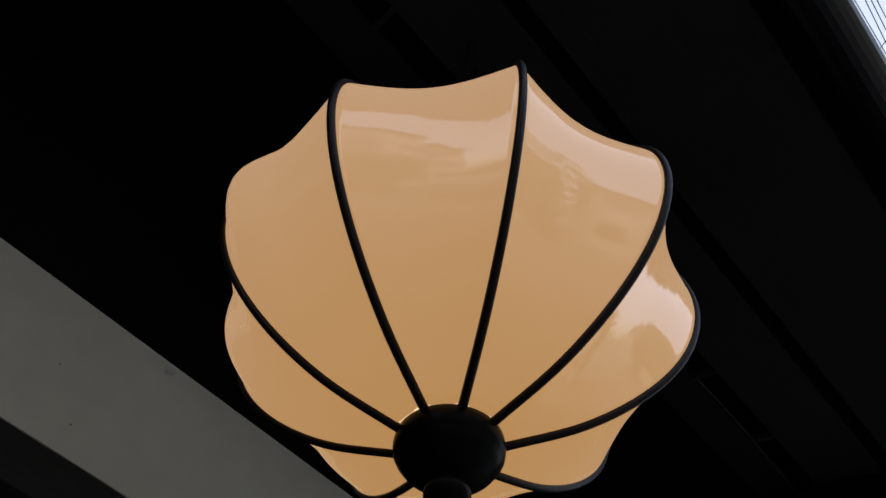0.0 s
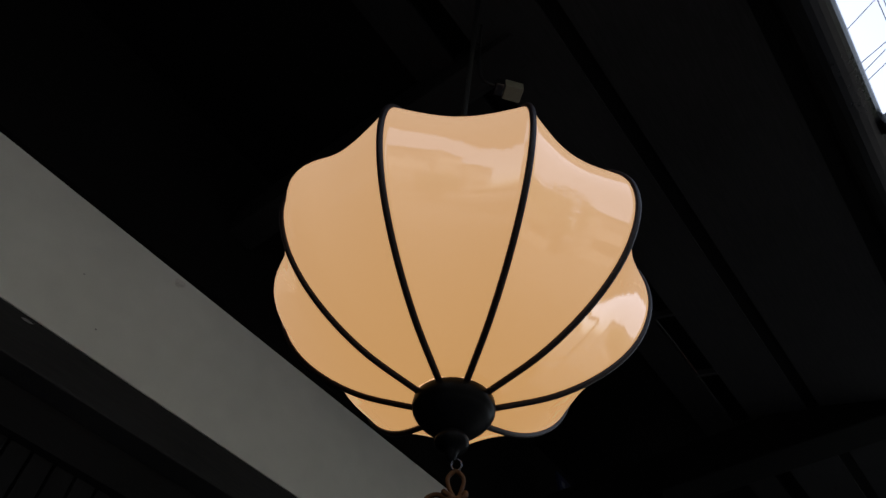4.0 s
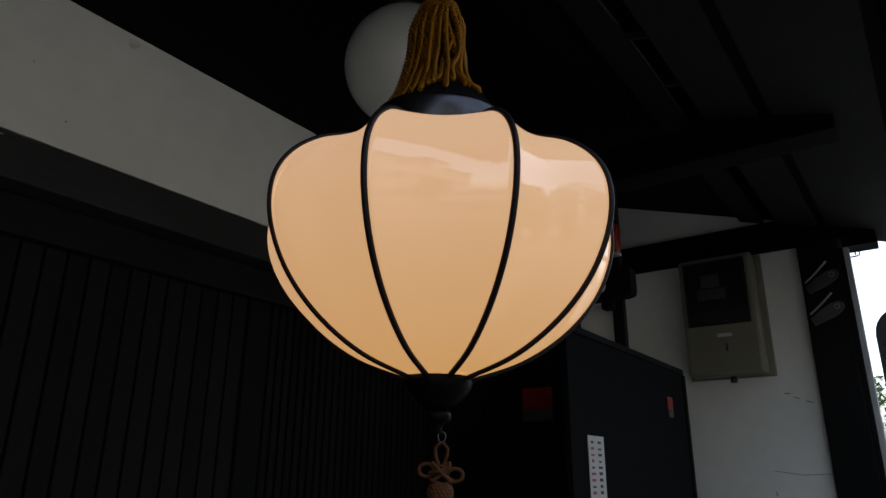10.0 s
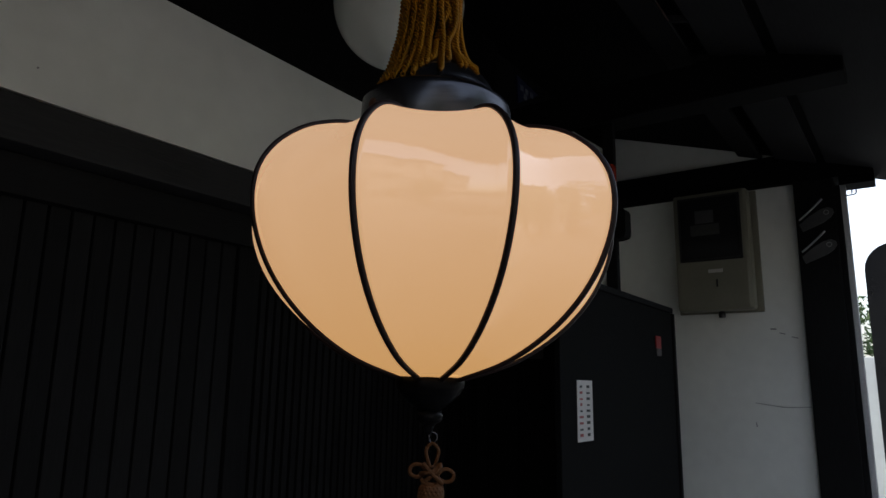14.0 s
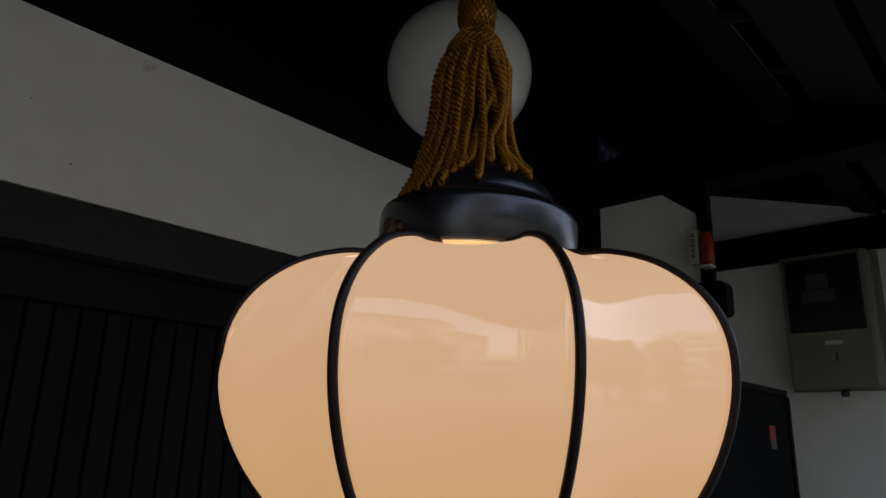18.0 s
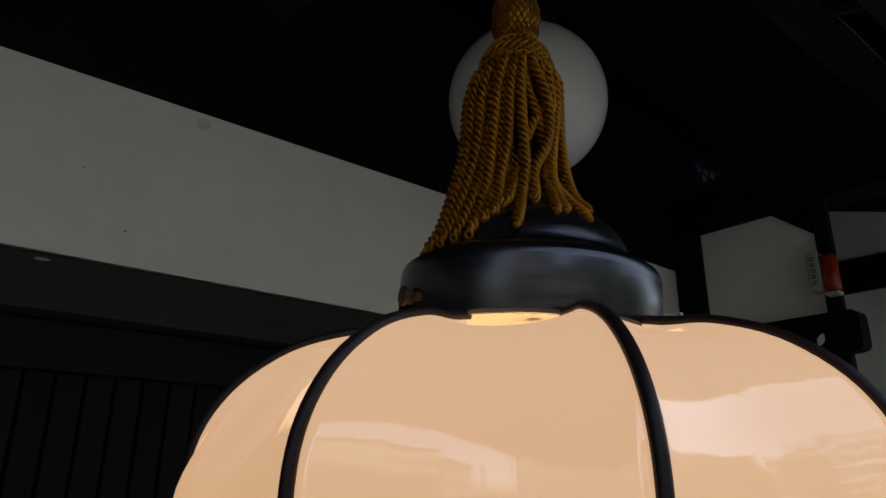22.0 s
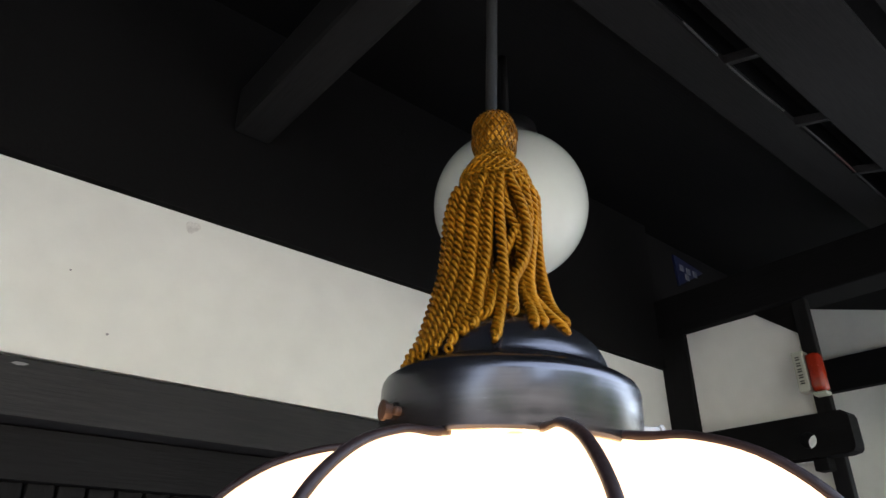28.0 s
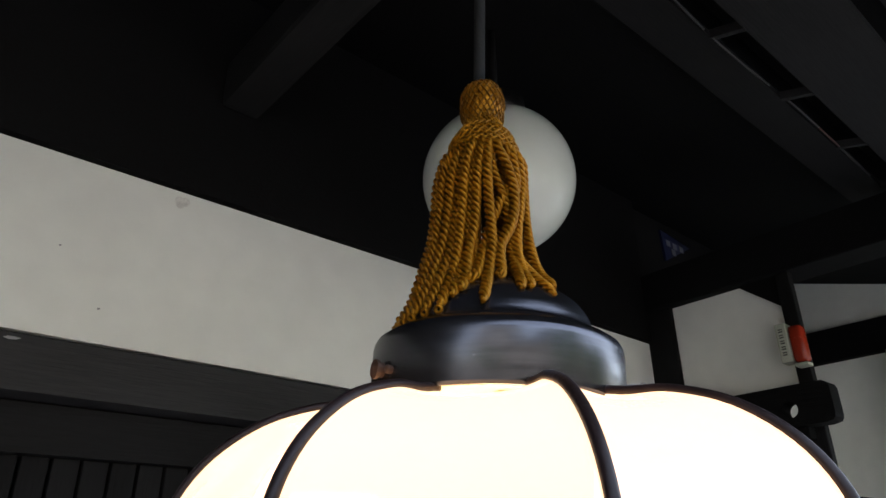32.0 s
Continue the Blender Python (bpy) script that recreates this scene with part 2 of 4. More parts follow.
# opal glass of the shade: a glossy cream skin over glass lit from within by the bulb
OPAL = bpy.data.materials.new("cream_opal_glass")
OPAL.use_nodes = True
on = OPAL.node_tree
op = on.nodes["Principled BSDF"]
geo = on.nodes.new("ShaderNodeNewGeometry")
cloud = on.nodes.new("ShaderNodeTexNoise")
cloud.inputs["Scale"].default_value, cloud.inputs["Detail"].default_value = 7, 5
on.links.new(geo.outputs["Position"], cloud.inputs[0])
tone = on.nodes.new("ShaderNodeValToRGB")
tone.color_ramp.elements[0].position, tone.color_ramp.elements[1].position = 0.3, 0.7
tone.color_ramp.elements[0].color, tone.color_ramp.elements[1].color = (0.22, 0.17, 0.12, 1), (0.26, 0.205, 0.15, 1)
on.links.new(cloud.outputs[0], tone.inputs[0])
on.links.new(tone.outputs[0], op.inputs["Base Color"])
op.inputs["Roughness"].default_value = 0.07
op.inputs["IOR"].default_value = 1.85
ripple = on.nodes.new("ShaderNodeTexNoise")
ripple.inputs["Scale"].default_value, ripple.inputs["Detail"].default_value = 16, 2
on.links.new(geo.outputs["Position"], ripple.inputs[0])
rb = on.nodes.new("ShaderNodeBump")
rb.inputs["Strength"].default_value, rb.inputs["Distance"].default_value = 0.28, 0.004
on.links.new(ripple.outputs[0], rb.inputs["Height"])
where = on.nodes.new("ShaderNodeTexCoord")
drawn = on.nodes.new("ShaderNodeMapping")           # fine drawn streaks down the glass
drawn.inputs["Scale"].default_value = (1, 1, 0.12)
streak = on.nodes.new("ShaderNodeTexNoise")
streak.inputs["Scale"].default_value, streak.inputs["Detail"].default_value = 190, 2
on.links.new(where.outputs["Object"], drawn.inputs[0])
on.links.new(drawn.outputs[0], streak.inputs[0])
sb = on.nodes.new("ShaderNodeBump")
sb.inputs["Strength"].default_value, sb.inputs["Distance"].default_value = 0.10, 0.0008
on.links.new(streak.outputs[0], sb.inputs["Height"])
on.links.new(rb.outputs[0], sb.inputs["Normal"])
on.links.new(sb.outputs[0], op.inputs["Normal"])
split = on.nodes.new("ShaderNodeSeparateXYZ")
on.links.new(where.outputs["Object"], split.inputs[0])
depth = on.nodes.new("ShaderNodeMapRange")
depth.inputs[1].default_value, depth.inputs[2].default_value = 0.0, 0.22
on.links.new(split.outputs[2], depth.inputs[0])
amber = on.nodes.new("ShaderNodeValToRGB")          # glow put into the glass: deeper amber at the foot, paler above
amber.color_ramp.elements[0].color, amber.color_ramp.elements[1].color = (0.91, 0.480, 0.168, 1), (0.995, 0.610, 0.355, 1)
on.links.new(depth.outputs[0], amber.inputs[0])
on.links.new(amber.outputs[0], op.inputs["Emission Color"])
op.inputs["Emission Strength"].default_value = 1.34

# ---- plan ----
YA = 0.8736               # white wall along the shop front
XP = 1.611                # short partition square to it
XB = 2.828                # gable wall beyond
EAVE_Y, EAVE_Z, PITCH = -0.54, 2.70, 0.315


def roof(y):
    return EAVE_Z + PITCH * (y - EAVE_Y)


# ---- setting ----
tagged(part("ground", box(-60, 60, -60, 60, -0.2, 0.0), ASPHALT), "grey asphalt paving of the street and entrance", "ground", kind="structure")

wall = empty("wall_north", Matrix(), "white plaster wall band over a dark timber lintel", "wall", kind="structure")
part("plaster_band", box(-4, XP - 0.006, YA, YA + 0.14, 2.3045, 2.6195), PLASTER, wall, "white plaster band with grey stains")
part("upper_board", box(-4, XP - 0.006, YA - 0.012, YA + 0.14, 2.6235, 3.3), BLACK_WOOD_Y, wall)
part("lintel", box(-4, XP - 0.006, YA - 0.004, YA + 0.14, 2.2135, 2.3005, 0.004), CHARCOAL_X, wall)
# set-back board, coloured darker for the shade it lies in
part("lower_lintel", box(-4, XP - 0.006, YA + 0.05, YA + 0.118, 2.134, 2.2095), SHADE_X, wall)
part("backing", box(-4, XP, YA + 0.12, YA + 0.16, 0.0, 2.30), BLACK_WOOD_Z, wall)
part("inner_wall", box(XP - 0.003, XB - 0.001, 0.905, 1.06, 2.735, 3.4), BLACK_WOOD_Z, wall)
part("inner_plaster", box(XP + 0.12, XB - 0.001, 0.908, 1.06, 2.20, 2.733), PLASTER, wall)
part("inner_boards", box(XP + 0.12, XB - 0.001, 0.905, 1.06, 0.0, 2.198), BLACK_WOOD_Z, wall)
part("inner_post", box(XP - 0.003, XP + 0.118, 0.905, 1.06, 0.0, 2.733), BLACK_WOOD_Z, wall)

# sloping ceiling under the eave
SLOT = (0.067, 0.127)      # open slot between two ceiling boards
prism_pts = [(EAVE_Y, roof(EAVE_Y)), (SLOT[0], roof(SLOT[0])), (SLOT[0], roof(SLOT[0]) + 0.06), (SLOT[1], roof(SLOT[1]) + 0.06), (SLOT[1], roof(SLOT[1])),
             (YA + 0.2, roof(YA + 0.2)), (YA + 0.2, roof(YA + 0.2) + 0.12), (EAVE_Y, roof(EAVE_Y) + 0.09)]
tagged(part("ceiling", prism(prism_pts, "x", -4.0, XB + 0.16), BLACK_WOOD_X), "black-stained sloping board ceiling under the eave", "ceiling", kind="structure")
for x0, x1 in ((-4.1, -3.9), (XB - 0.02, XB + 0.17)):
    part("slot_end", prism([(0.05, roof(0.05)), (0.14, roof(0.14)), (0.14, roof(0.14) + 0.075), (0.05, roof(0.05) + 0.075)], "x", x0, x1), BLACK_WOOD_Y, bpy.data.objects["ceiling"])
part("wall_west", box(-4.12, -4, -0.5, YA + 0.3, 0, 3.3), BLACK_WOOD_Z)
tagged(bpy.data.objects["wall_west"], "black timber side wall", "wall", kind="structure")

gable = empty("wall_east", Matrix(), "white plaster gable wall between black timbers", "wall", kind="structure")
part("plaster_lower", box(XB, XB + 0.14, 0.006, 1.2, 0, 2.743), PLASTER, gable)
part("plaster_upper", prism([(0.06, 2.887), (1.2, 2.887), (1.2, roof(1.2)), (0.06, roof(0.06))], "x", XB, XB + 0.14), PLASTER, gable)
part("tie_beam", box(XB - 0.03, XB + 0.14, -0.31, 1.2, 2.745, 2.885, 0.004), BLACK_WOOD_Y, gable)
part("tie_plate", box(XB - 0.02, XB + 0.10, -0.31, -0.1765, 2.707, 2.7435, 0.003), BLACK_WOOD_Y, gable)
part("corner_post", box(XB - 0.03, XB + 0.15, -0.155, 0.005, 0, 2.7435, 0.005), BLACK_WOOD_Z, gable)

screen = empty("partition", Matrix(), "black timber and white plaster partition beside the lintel", "partition", kind="structure")
part("corner_post", box(XP - 0.005, XP + 0.11, 0.7815, 0.90, 0, 2.719, 0.004), BLACK_WOOD_Z, screen)
part("end_post", box(XP - 0.012, XP + 0.016, 0.400, 0.4395, 0, 2.719, 0.004), BLACK_WOOD_Z, screen)
part("plaster", box(XP + 0.01, XP + 0.04, 0.440, 0.781, 2.390, 2.719), PLASTER, screen)
part("plaster", box(XP + 0.01, XP + 0.04, 0.440, 0.565, 2.14, 2.2895), PLASTER, screen)
part("side_board", box(XP + 0.005, XP + 0.04, 0.5655, 0.781, 2.1385, 2.2875, 0.002), BLACK_WOOD_Z, screen)
part("lower_boards", box(XP + 0.005, XP + 0.04, 0.440, 0.781, 0, 2.138), BLACK_WOOD_Z, screen)
part("brace", prism([(0.555, 2.7195), (0.440, 2.627), (0.440, 2.7195)], "x", XP - 0.004, XP + 0.02), BLACK_WOOD_Y, screen)


def bored_plank(y0, y1, z0, z1, x0, x1, cy, cz, rad):
    """A plank with rounded end corners and a round hole bored through it."""
    bm, n = bmesh.new(), 64
    outer = []
    for i in range(n):
        a = 2 * math.pi * i / n
        c, sn = math.cos(a), math.sin(a)
        reach = min(((y1 - cy) if c > 0 else (cy - y0)) / max(abs(c), 1e-6), ((z1 - cz) if sn > 0 else (cz - z0)) / max(abs(sn), 1e-6))
        y, z = cy + c * reach, cz + sn * reach
        for corner in (z0, z1):                         # round the free end
            if y < y0 + 0.02 and abs(z - corner) < 0.02:
                pull = Vector((y - (y0 + 0.02), z - (corner + (0.02 if corner == z0 else -0.02))))
                y, z = Vector((y0 + 0.02, corner + (0.02 if corner == z0 else -0.02))) + pull * min(1.0, 0.02 / pull.length)
        outer.append((y, z))
    rows = []
    for x in (x0, x1):
        rows.append(([bm.verts.new((x, cy + rad * math.cos(2 * math.pi * i / n), cz + rad * math.sin(2 * math.pi * i / n))) for i in range(n)],
                     [bm.verts.new((x, *p)) for p in outer]))
    for i in range(n):
        k = (i + 1) % n
        bm.faces.new((rows[0][0][i], rows[0][1][i], rows[0][1][k], rows[0][0][k]))
        bm.faces.new((rows[1][0][i], rows[1][0][k], rows[1][1][k], rows[1][1][i]))
        bm.faces.new((rows[0][0][i], rows[0][0][k], rows[1][0][k], rows[1][0][i]))
        bm.faces.new((rows[0][1][i], rows[1][1][i], rows[1][1][k], rows[0][1][k]))
    bmesh.ops.recalc_face_normals(bm, faces=bm.faces)
    return bm


part("tie_plank", bored_plank(0.348, 0.80, 2.288, 2.393, XP - 0.066, XP - 0.0125, 0.456, 2.331, 0.021), BLACK_WOOD_Y, screen, "black tie plank with a bored peg hole near its end")
part("peg_block", box(XP - 0.055, XP - 0.0125, 0.424, 0.461, 2.256, 2.2875, 0.004), BLACK_WOOD_Y, screen)

part("top_beam", box(XP - 0.02, XP + 0.10, -0.30, 0.90, 2.7205, 2.85, 0.006), BLACK_WOOD_Y, screen)

# ---- lantern ----
TH = -0.9744
TILT_X, TILT_Y = 0.0161, -0.0293
tilt = Matrix.Identity(4)
tilt[0][2], tilt[1][2], tilt[2][0], tilt[2][1] = TILT_X, TILT_Y, -TILT_X, -TILT_Y
LANTERN = Matrix.Translation((0, 0, HUB)) @ Matrix.Rotation(TH, 4, "Z") @ Matrix.Translation((0, 0, 0.3)) @ tilt @ Matrix.Translation((0, 0, -0.3))
lantern = empty("pendant_lantern", LANTERN, "nine-sided cream opal glass lantern lamp with black ribs, hanging lit", "lamp")
PROFILE = [(0.0293, 0.0081), (0.0869, 0.0289), (0.1337, 0.0606), (0.1678, 0.1002), (0.1869, 0.1453), (0.1891, 0.1871), (0.1753, 0.2182), (0.1476, 0.2416), (0.1154, 0.2537), (0.0912, 0.2566), (0.0740, 0.2593)]
RIBS = 9
curve = spline([(r, h, 0) for r, h in PROFILE], 60)


def on_shade(p, a):
    return Vector((p.x * math.sin(a), -p.x * math.cos(a), p.y))


def shade_panel(half, puff, belly, hollow):
    """One bent pane: hollow across, less so at the belly, swelling beside one rib, its upper edge sagging."""
    bm, cols, n, steps = bmesh.new(), [], 24, 56
    fine = spline([(r, h, 0) for r, h in PROFILE], 240)
    for j in range(n + 1):
        v = -1 + 2 * j / n
        bow = 1 - v * v
        row = []
        for k in range(steps):
            u = 0.012 + (0.988 - 0.105 * (1 - v * v)) * k / (steps - 1)
            p = fine[min(239, round(u * 239))]
            lip = max(0.0, (u - 0.62) / 0.33) ** 2
            ease = min(1.0, max(0.0, (u - 0.42) / 0.22))
            dip = belly + (hollow - belly) * ease * ease * (3 - 2 * ease)
            swell = puff * math.exp(-((v + 0.60) / 0.45) ** 2) * math.exp(-((u - 0.38) / 0.20) ** 2) * (1 - v * v) / 0.64
            row.append(bm.verts.new(on_shade(Vector((p.x * (1 - dip * bow + swell), p.y - 0.021 * lip * (1 - v * v), 0)), v * half * 0.985)))
        cols.append(row)
    for a, b in zip(cols, cols[1:]):
        for k in range(len(a) - 1):
            bm.faces.new((a[k], b[k], b[k + 1], a[k + 1]))
    bmesh.ops.recalc_face_normals(bm, faces=bm.faces)
    bmesh.ops.solidify(bm, geom=list(bm.faces), thickness=0.0028)
    return bm


def rib_mesh():
    bm, rings = bmesh.new(), []
    for k, p in enumerate(curve):
        t = (curve[min(k + 1, len(curve) - 1)] - curve[max(k - 1, 0)]).normalized()
        nrm = Vector((t.y, -t.x, 0))
        w, d = 0.0030, 0.0030
        row = []
        for j in range(10):
            a = 2 * math.pi * j / 10
            q = p + nrm * (d * math.sin(a) + 0.0006)
            row.append(bm.verts.new((w * math.cos(a), -q.x, q.y)))
        rings.append(row)
    for a, b in zip(rings, rings[1:]):
        for j in range(10):
            bm.faces.new((a[j], a[(j + 1) % 10], b[(j + 1) % 10], b[j]))
    bm.faces.new(rings[0][::-1])
    bm.faces.new(rings[-1])
    bmesh.ops.recalc_face_normals(bm, faces=bm.faces)
    return bm


RIB_DEG = [-18.9, 20.7, 58.9, 97.2, 141.6, 180.4, 218.1, 261.7, 301.0]
first_rib = part("rib", rib_mesh(), LEAD, lantern, smooth=True)
for k, deg in enumerate(RIB_DEG):
    after = RIB_DEG[(k + 1) % RIBS] + (360 if k == RIBS - 1 else 0)
    pane = part("glass_panel", shade_panel(radians(after - deg) / 2, {8: 0.075, 7: 0.055, 6: 0.04}.get(k, 0.0), {8: 0.055, 7: 0.070}.get(k, 0.110), {8: 0.145, 7: 0.130, 1: 0.130}.get(k, 0.115)), OPAL, lantern, smooth=True)
    pane.matrix_basis = Matrix.Rotation(radians((deg + after) / 2), 4, "Z")
    if k:
        piece("rib", first_rib.data, lantern, Matrix.Rotation(radians(deg), 4, "Z"))
    else:
        first_rib.matrix_basis = Matrix.Rotation(radians(deg), 4, "Z")
part("boss", lathe([(0.003, 0.0125), (0.031, 0.0125), (0.0345, 0.0098), (0.0351, 0.0050), (0.0345, 0.0010), (0.0332, -0.0018), (0.0320, -0.0030), (0.0314, -0.0044), (0.0292, -0.0074), (0.0268, -0.0096),
                    (0.0256, -0.0106), (0.0228, -0.0136), (0.0200, -0.0157), (0.0188, -0.0166), (0.0158, -0.0189), (0.0124, -0.0208), (0.0100, -0.0220)], 64), IRON, lantern, "turned black metal boss", smooth=True)
part("finial", lathe([(0.008, -0.0212), (0.0115, -0.0225), (0.0138, -0.0262), (0.0140, -0.0298), (0.0118, -0.0334), (0.0076, -0.0354), (0.0052, -0.0385), (0.0042, -0.0425), (0.0028, -0.0452), (0.001, -0.0458)], 48), IRON, lantern, smooth=True)
DOME = [(0.0620, 0.3060), (0.0612, 0.3085), (0.0600, 0.3125), (0.0578, 0.3172), (0.0540, 0.3225), (0.0480, 0.3280), (0.0400, 0.3335), (0.0300, 0.3380), (0.0200, 0.3408), (0.0100, 0.3420), (0.004, 0.3422)]
cap = part("cap", lathe([(0.0768, 0.259), (0.0790, 0.2595), (0.0797, 0.2615), (0.0797, 0.2905), (0.0791, 0.2938), (0.0776, 0.2966), (0.0735, 0.2995), (0.0690, 0.3020), (0.0655, 0.3035), (0.0638, 0.3042), (0.0626, 0.3048)] + DOME
                        + [(0.004, 0.336), (0.045, 0.324), (0.072, 0.290), (0.075, 0.284)], 128, closed=True), BRONZE, lantern, "dark patinated metal cap with a brushed band", smooth=True)
cap.matrix_basis = Matrix.Translation((-0.0036, 0, 0.275)) @ Matrix.Rotation(radians(2.2), 4, "Y") @ Matrix.Translation((0, 0, -0.275))
part("bulb", lathe([(0.004, 0.10), (0.02, 0.105), (0.029, 0.12), (0.031, 0.14), (0.026, 0.165), (0.017, 0.19), (0.014, 0.23), (0.004, 0.232)], 32), plain("bulb_glow", (1.0, 0.72, 0.42), 0.4, emit=16.0), lantern, smooth=True)
ENAMEL = material("cream_enamel", (0.74, 0.64, 0.46), 0.5, vary=0.05, scale=20, fine=200, bump=0.0)
part("reflector", lathe([(0.0745, 0.262), (0.0745, 0.265), (0.030, 0.272), (0.006, 0.273), (0.006, 0.270), (0.030, 0.269), (0.070, 0.262)], 64, closed=True), ENAMEL, lantern, "cream enamel inside of the cap", smooth=True)
part("flex", tube([Vector((-0.004, 0, 0.32)), Vector((-0.012, 0.012, 0.515)), Vector((-0.006, 0.022, 0.8)), Vector((0.0, 0.032, 1.09))], lambda a: 0.0046), CORD, lantern, "grey pendant flex", smooth=True)

# ---- tassel over the cap ----
lean = Vector((0, 0, 1)).rotation_difference(Vector((0.010, 0.057, 1))).to_matrix().to_4x4()
TASSEL = Matrix.Translation((0, 0, HUB)) @ Matrix.Rotation(TH, 4, "Z") @ Matrix.Translation((-0.0095, 0, 0.31)) @ lean @ Matrix.Translation((0, 0, -0.307))
tassel = empty("gold_tassel", TASSEL, "old-gold rope tassel with looped cords resting over the lantern cap", "tassel")


def laid_cord(line, twist, hand=1):
    """Three round yarns laid round each other along a line, in one mesh. twist: turns per metre."""
    bm, normal, run = bmesh.new(), None, 0.0
    frames = []
    for k, p in enumerate(line):
        tan = (line[min(k + 1, len(line) - 1)] - line[max(k - 1, 0)]).normalized()
        normal = tan.orthogonal() if normal is None else normal
        normal = (normal - tan * normal.dot(tan)).normalized()
        run += (p - line[k - 1]).length if k else 0.0
        frames.append((p, normal, tan.cross(normal), hand * run * twist * 2 * math.pi))
    last = len(frames) - 1
    for ply in range(3):                                # the plies close up at the foot
        path = [p + (n * math.cos(w + ply * 2.0944) + b * math.sin(w + ply * 2.0944)) * 0.00235 * min(1.0, (last - k + 1) / 7) for k, (p, n, b, w) in enumerate(frames)]
        tube(path, lambda a: 0.00142, bm=bm, count=8)
    tube(line[::4], lambda a: 0.0009, bm=bm, count=6)
    return bm


def threads(profile, count, turns, radius):
    """A net of threads wound both ways round a turned form, in one mesh."""
    bm = bmesh.new()
    pts = spline([(r, h, 0) for r, h in profile], 46)
    for k in range(count):
        for hand in (-1, 1):
            a0 = 2 * math.pi * k / count
            path = []
            for i, p in enumerate(pts):
                a = a0 + hand * turns * 2 * math.pi * i / (len(pts) - 1)
                lift = radius * 0.7 * math.sin(count * hand * (a - a0) * 0.5 + a0) * hand
                path.append(Vector(((p.x + lift) * math.cos(a), (p.x + lift) * math.sin(a), p.y)))
            tube(path, lambda a: radius, bm=bm, count=6)
    return bm


def netted(profile, n, knots, pitch, depth):
    """A turned form covered with a diagonal net of thread."""
    pts = spline([(r, h, 0) for r, h in profile], 110)
    bm, rings = bmesh.new(), []
    for p in pts:
        row = []
        for i in range(n):
            a = 2 * math.pi * i / n
            w = max(abs(math.sin(knots * a + p.y * pitch)), abs(math.sin(knots * a - p.y * pitch)))
            r = p.x + (depth * (w - 1.0) if p.x > 0.008 else 0)
            row.append(bm.verts.new((r * math.cos(a), r * math.sin(a), p.y)))
        rings.append(row)
    for a, b in zip(rings, rings[1:]):
        for i in range(n):
            bm.faces.new((a[i], a[(i + 1) % n], b[(i + 1) % n], b[i]))
    bm.faces.new(rings[0][::-1])
    bm.faces.new(rings[-1])
    bmesh.ops.recalc_face_normals(bm, faces=bm.faces)
    return bm


head = part("head", netted([(0.006, 0.514), (0.011, 0.513), (0.0152, 0.508), (0.017, 0.498), (0.0168, 0.488), (0.0150, 0.479), (0.0132, 0.472)], 96, 7, 300, 0.0016), GOLD, tassel, "netted gold head", smooth=True)
part("head_net", threads([(0.009, 0.5135), (0.0135, 0.511), (0.0165, 0.503), (0.0172, 0.493), (0.0162, 0.484), (0.0142, 0.476), (0.0132, 0.471)], 22, 0.30, 0.0007), GOLD_DARK, head, smooth=True)
collar = part("collar", netted([(0.0130, 0.478), (0.0145, 0.472), (0.0182, 0.466), (0.0224, 0.460), (0.0250, 0.453), (0.0258, 0.4475), (0.0245, 0.4435), (0.012, 0.4425)], 132, 15, 640, 0.0022), GOLD_DARK, tassel, "knotted gold collar", smooth=True)
part("collar_net", threads([(0.0135, 0.478), (0.0150, 0.472), (0.0186, 0.466), (0.0228, 0.460), (0.0254, 0.453), (0.0260, 0.4475), (0.0250, 0.4440)], 26, 0.24, 0.0009), GOLD, collar, smooth=True)
rng = random.Random(5)


def slew(h):
    """The skirt hangs a little to one side below the collar."""
    return -0.0032 * min(1.0, max(0.0, (0.443 - h) / 0.03))


def hang(points, n=190):
    """A hanging cord through (angle, radius, height) points."""
    return laid_cord(spline([(r * math.sin(a) + slew(h), -r * math.cos(a), h) for a, r, h in points], n), 66, -1)


def end_loop(a, r, h):
    """The small eye in which a cord turns back at its foot."""
    end = Vector((r * math.sin(a) + slew(h), -r * math.cos(a), h - 0.003))
    out = Vector((math.sin(a), -math.cos(a), -0.5)).normalized()
    across = Vector((math.cos(a), math.sin(a), 0))
    down = out.cross(across)
    return tube([end + (across * math.cos(b) + down * math.sin(b)) * 0.0020 for b in [i * math.pi / 10 for i in range(20)]], lambda b: 0.0011, ring=True, count=8)


def dome(r):
    """Height of the cap's dome at a distance from its axis."""
    shape = DOME[::-1] + [(0.0655, 0.3035), (0.069, 0.302), (0.0768, 0.2966)]
    return float(np.interp(r, [p[0] for p in shape], [p[1] for p in shape]))


def rest(a, r):
    """Height, in the leaning tassel, at which a cord lies on the cap's dome."""
    return dome(math.hypot(r * math.sin(a) - 0.0082, r * math.cos(a))) + 0.0006 - 0.057 * r * math.cos(a)


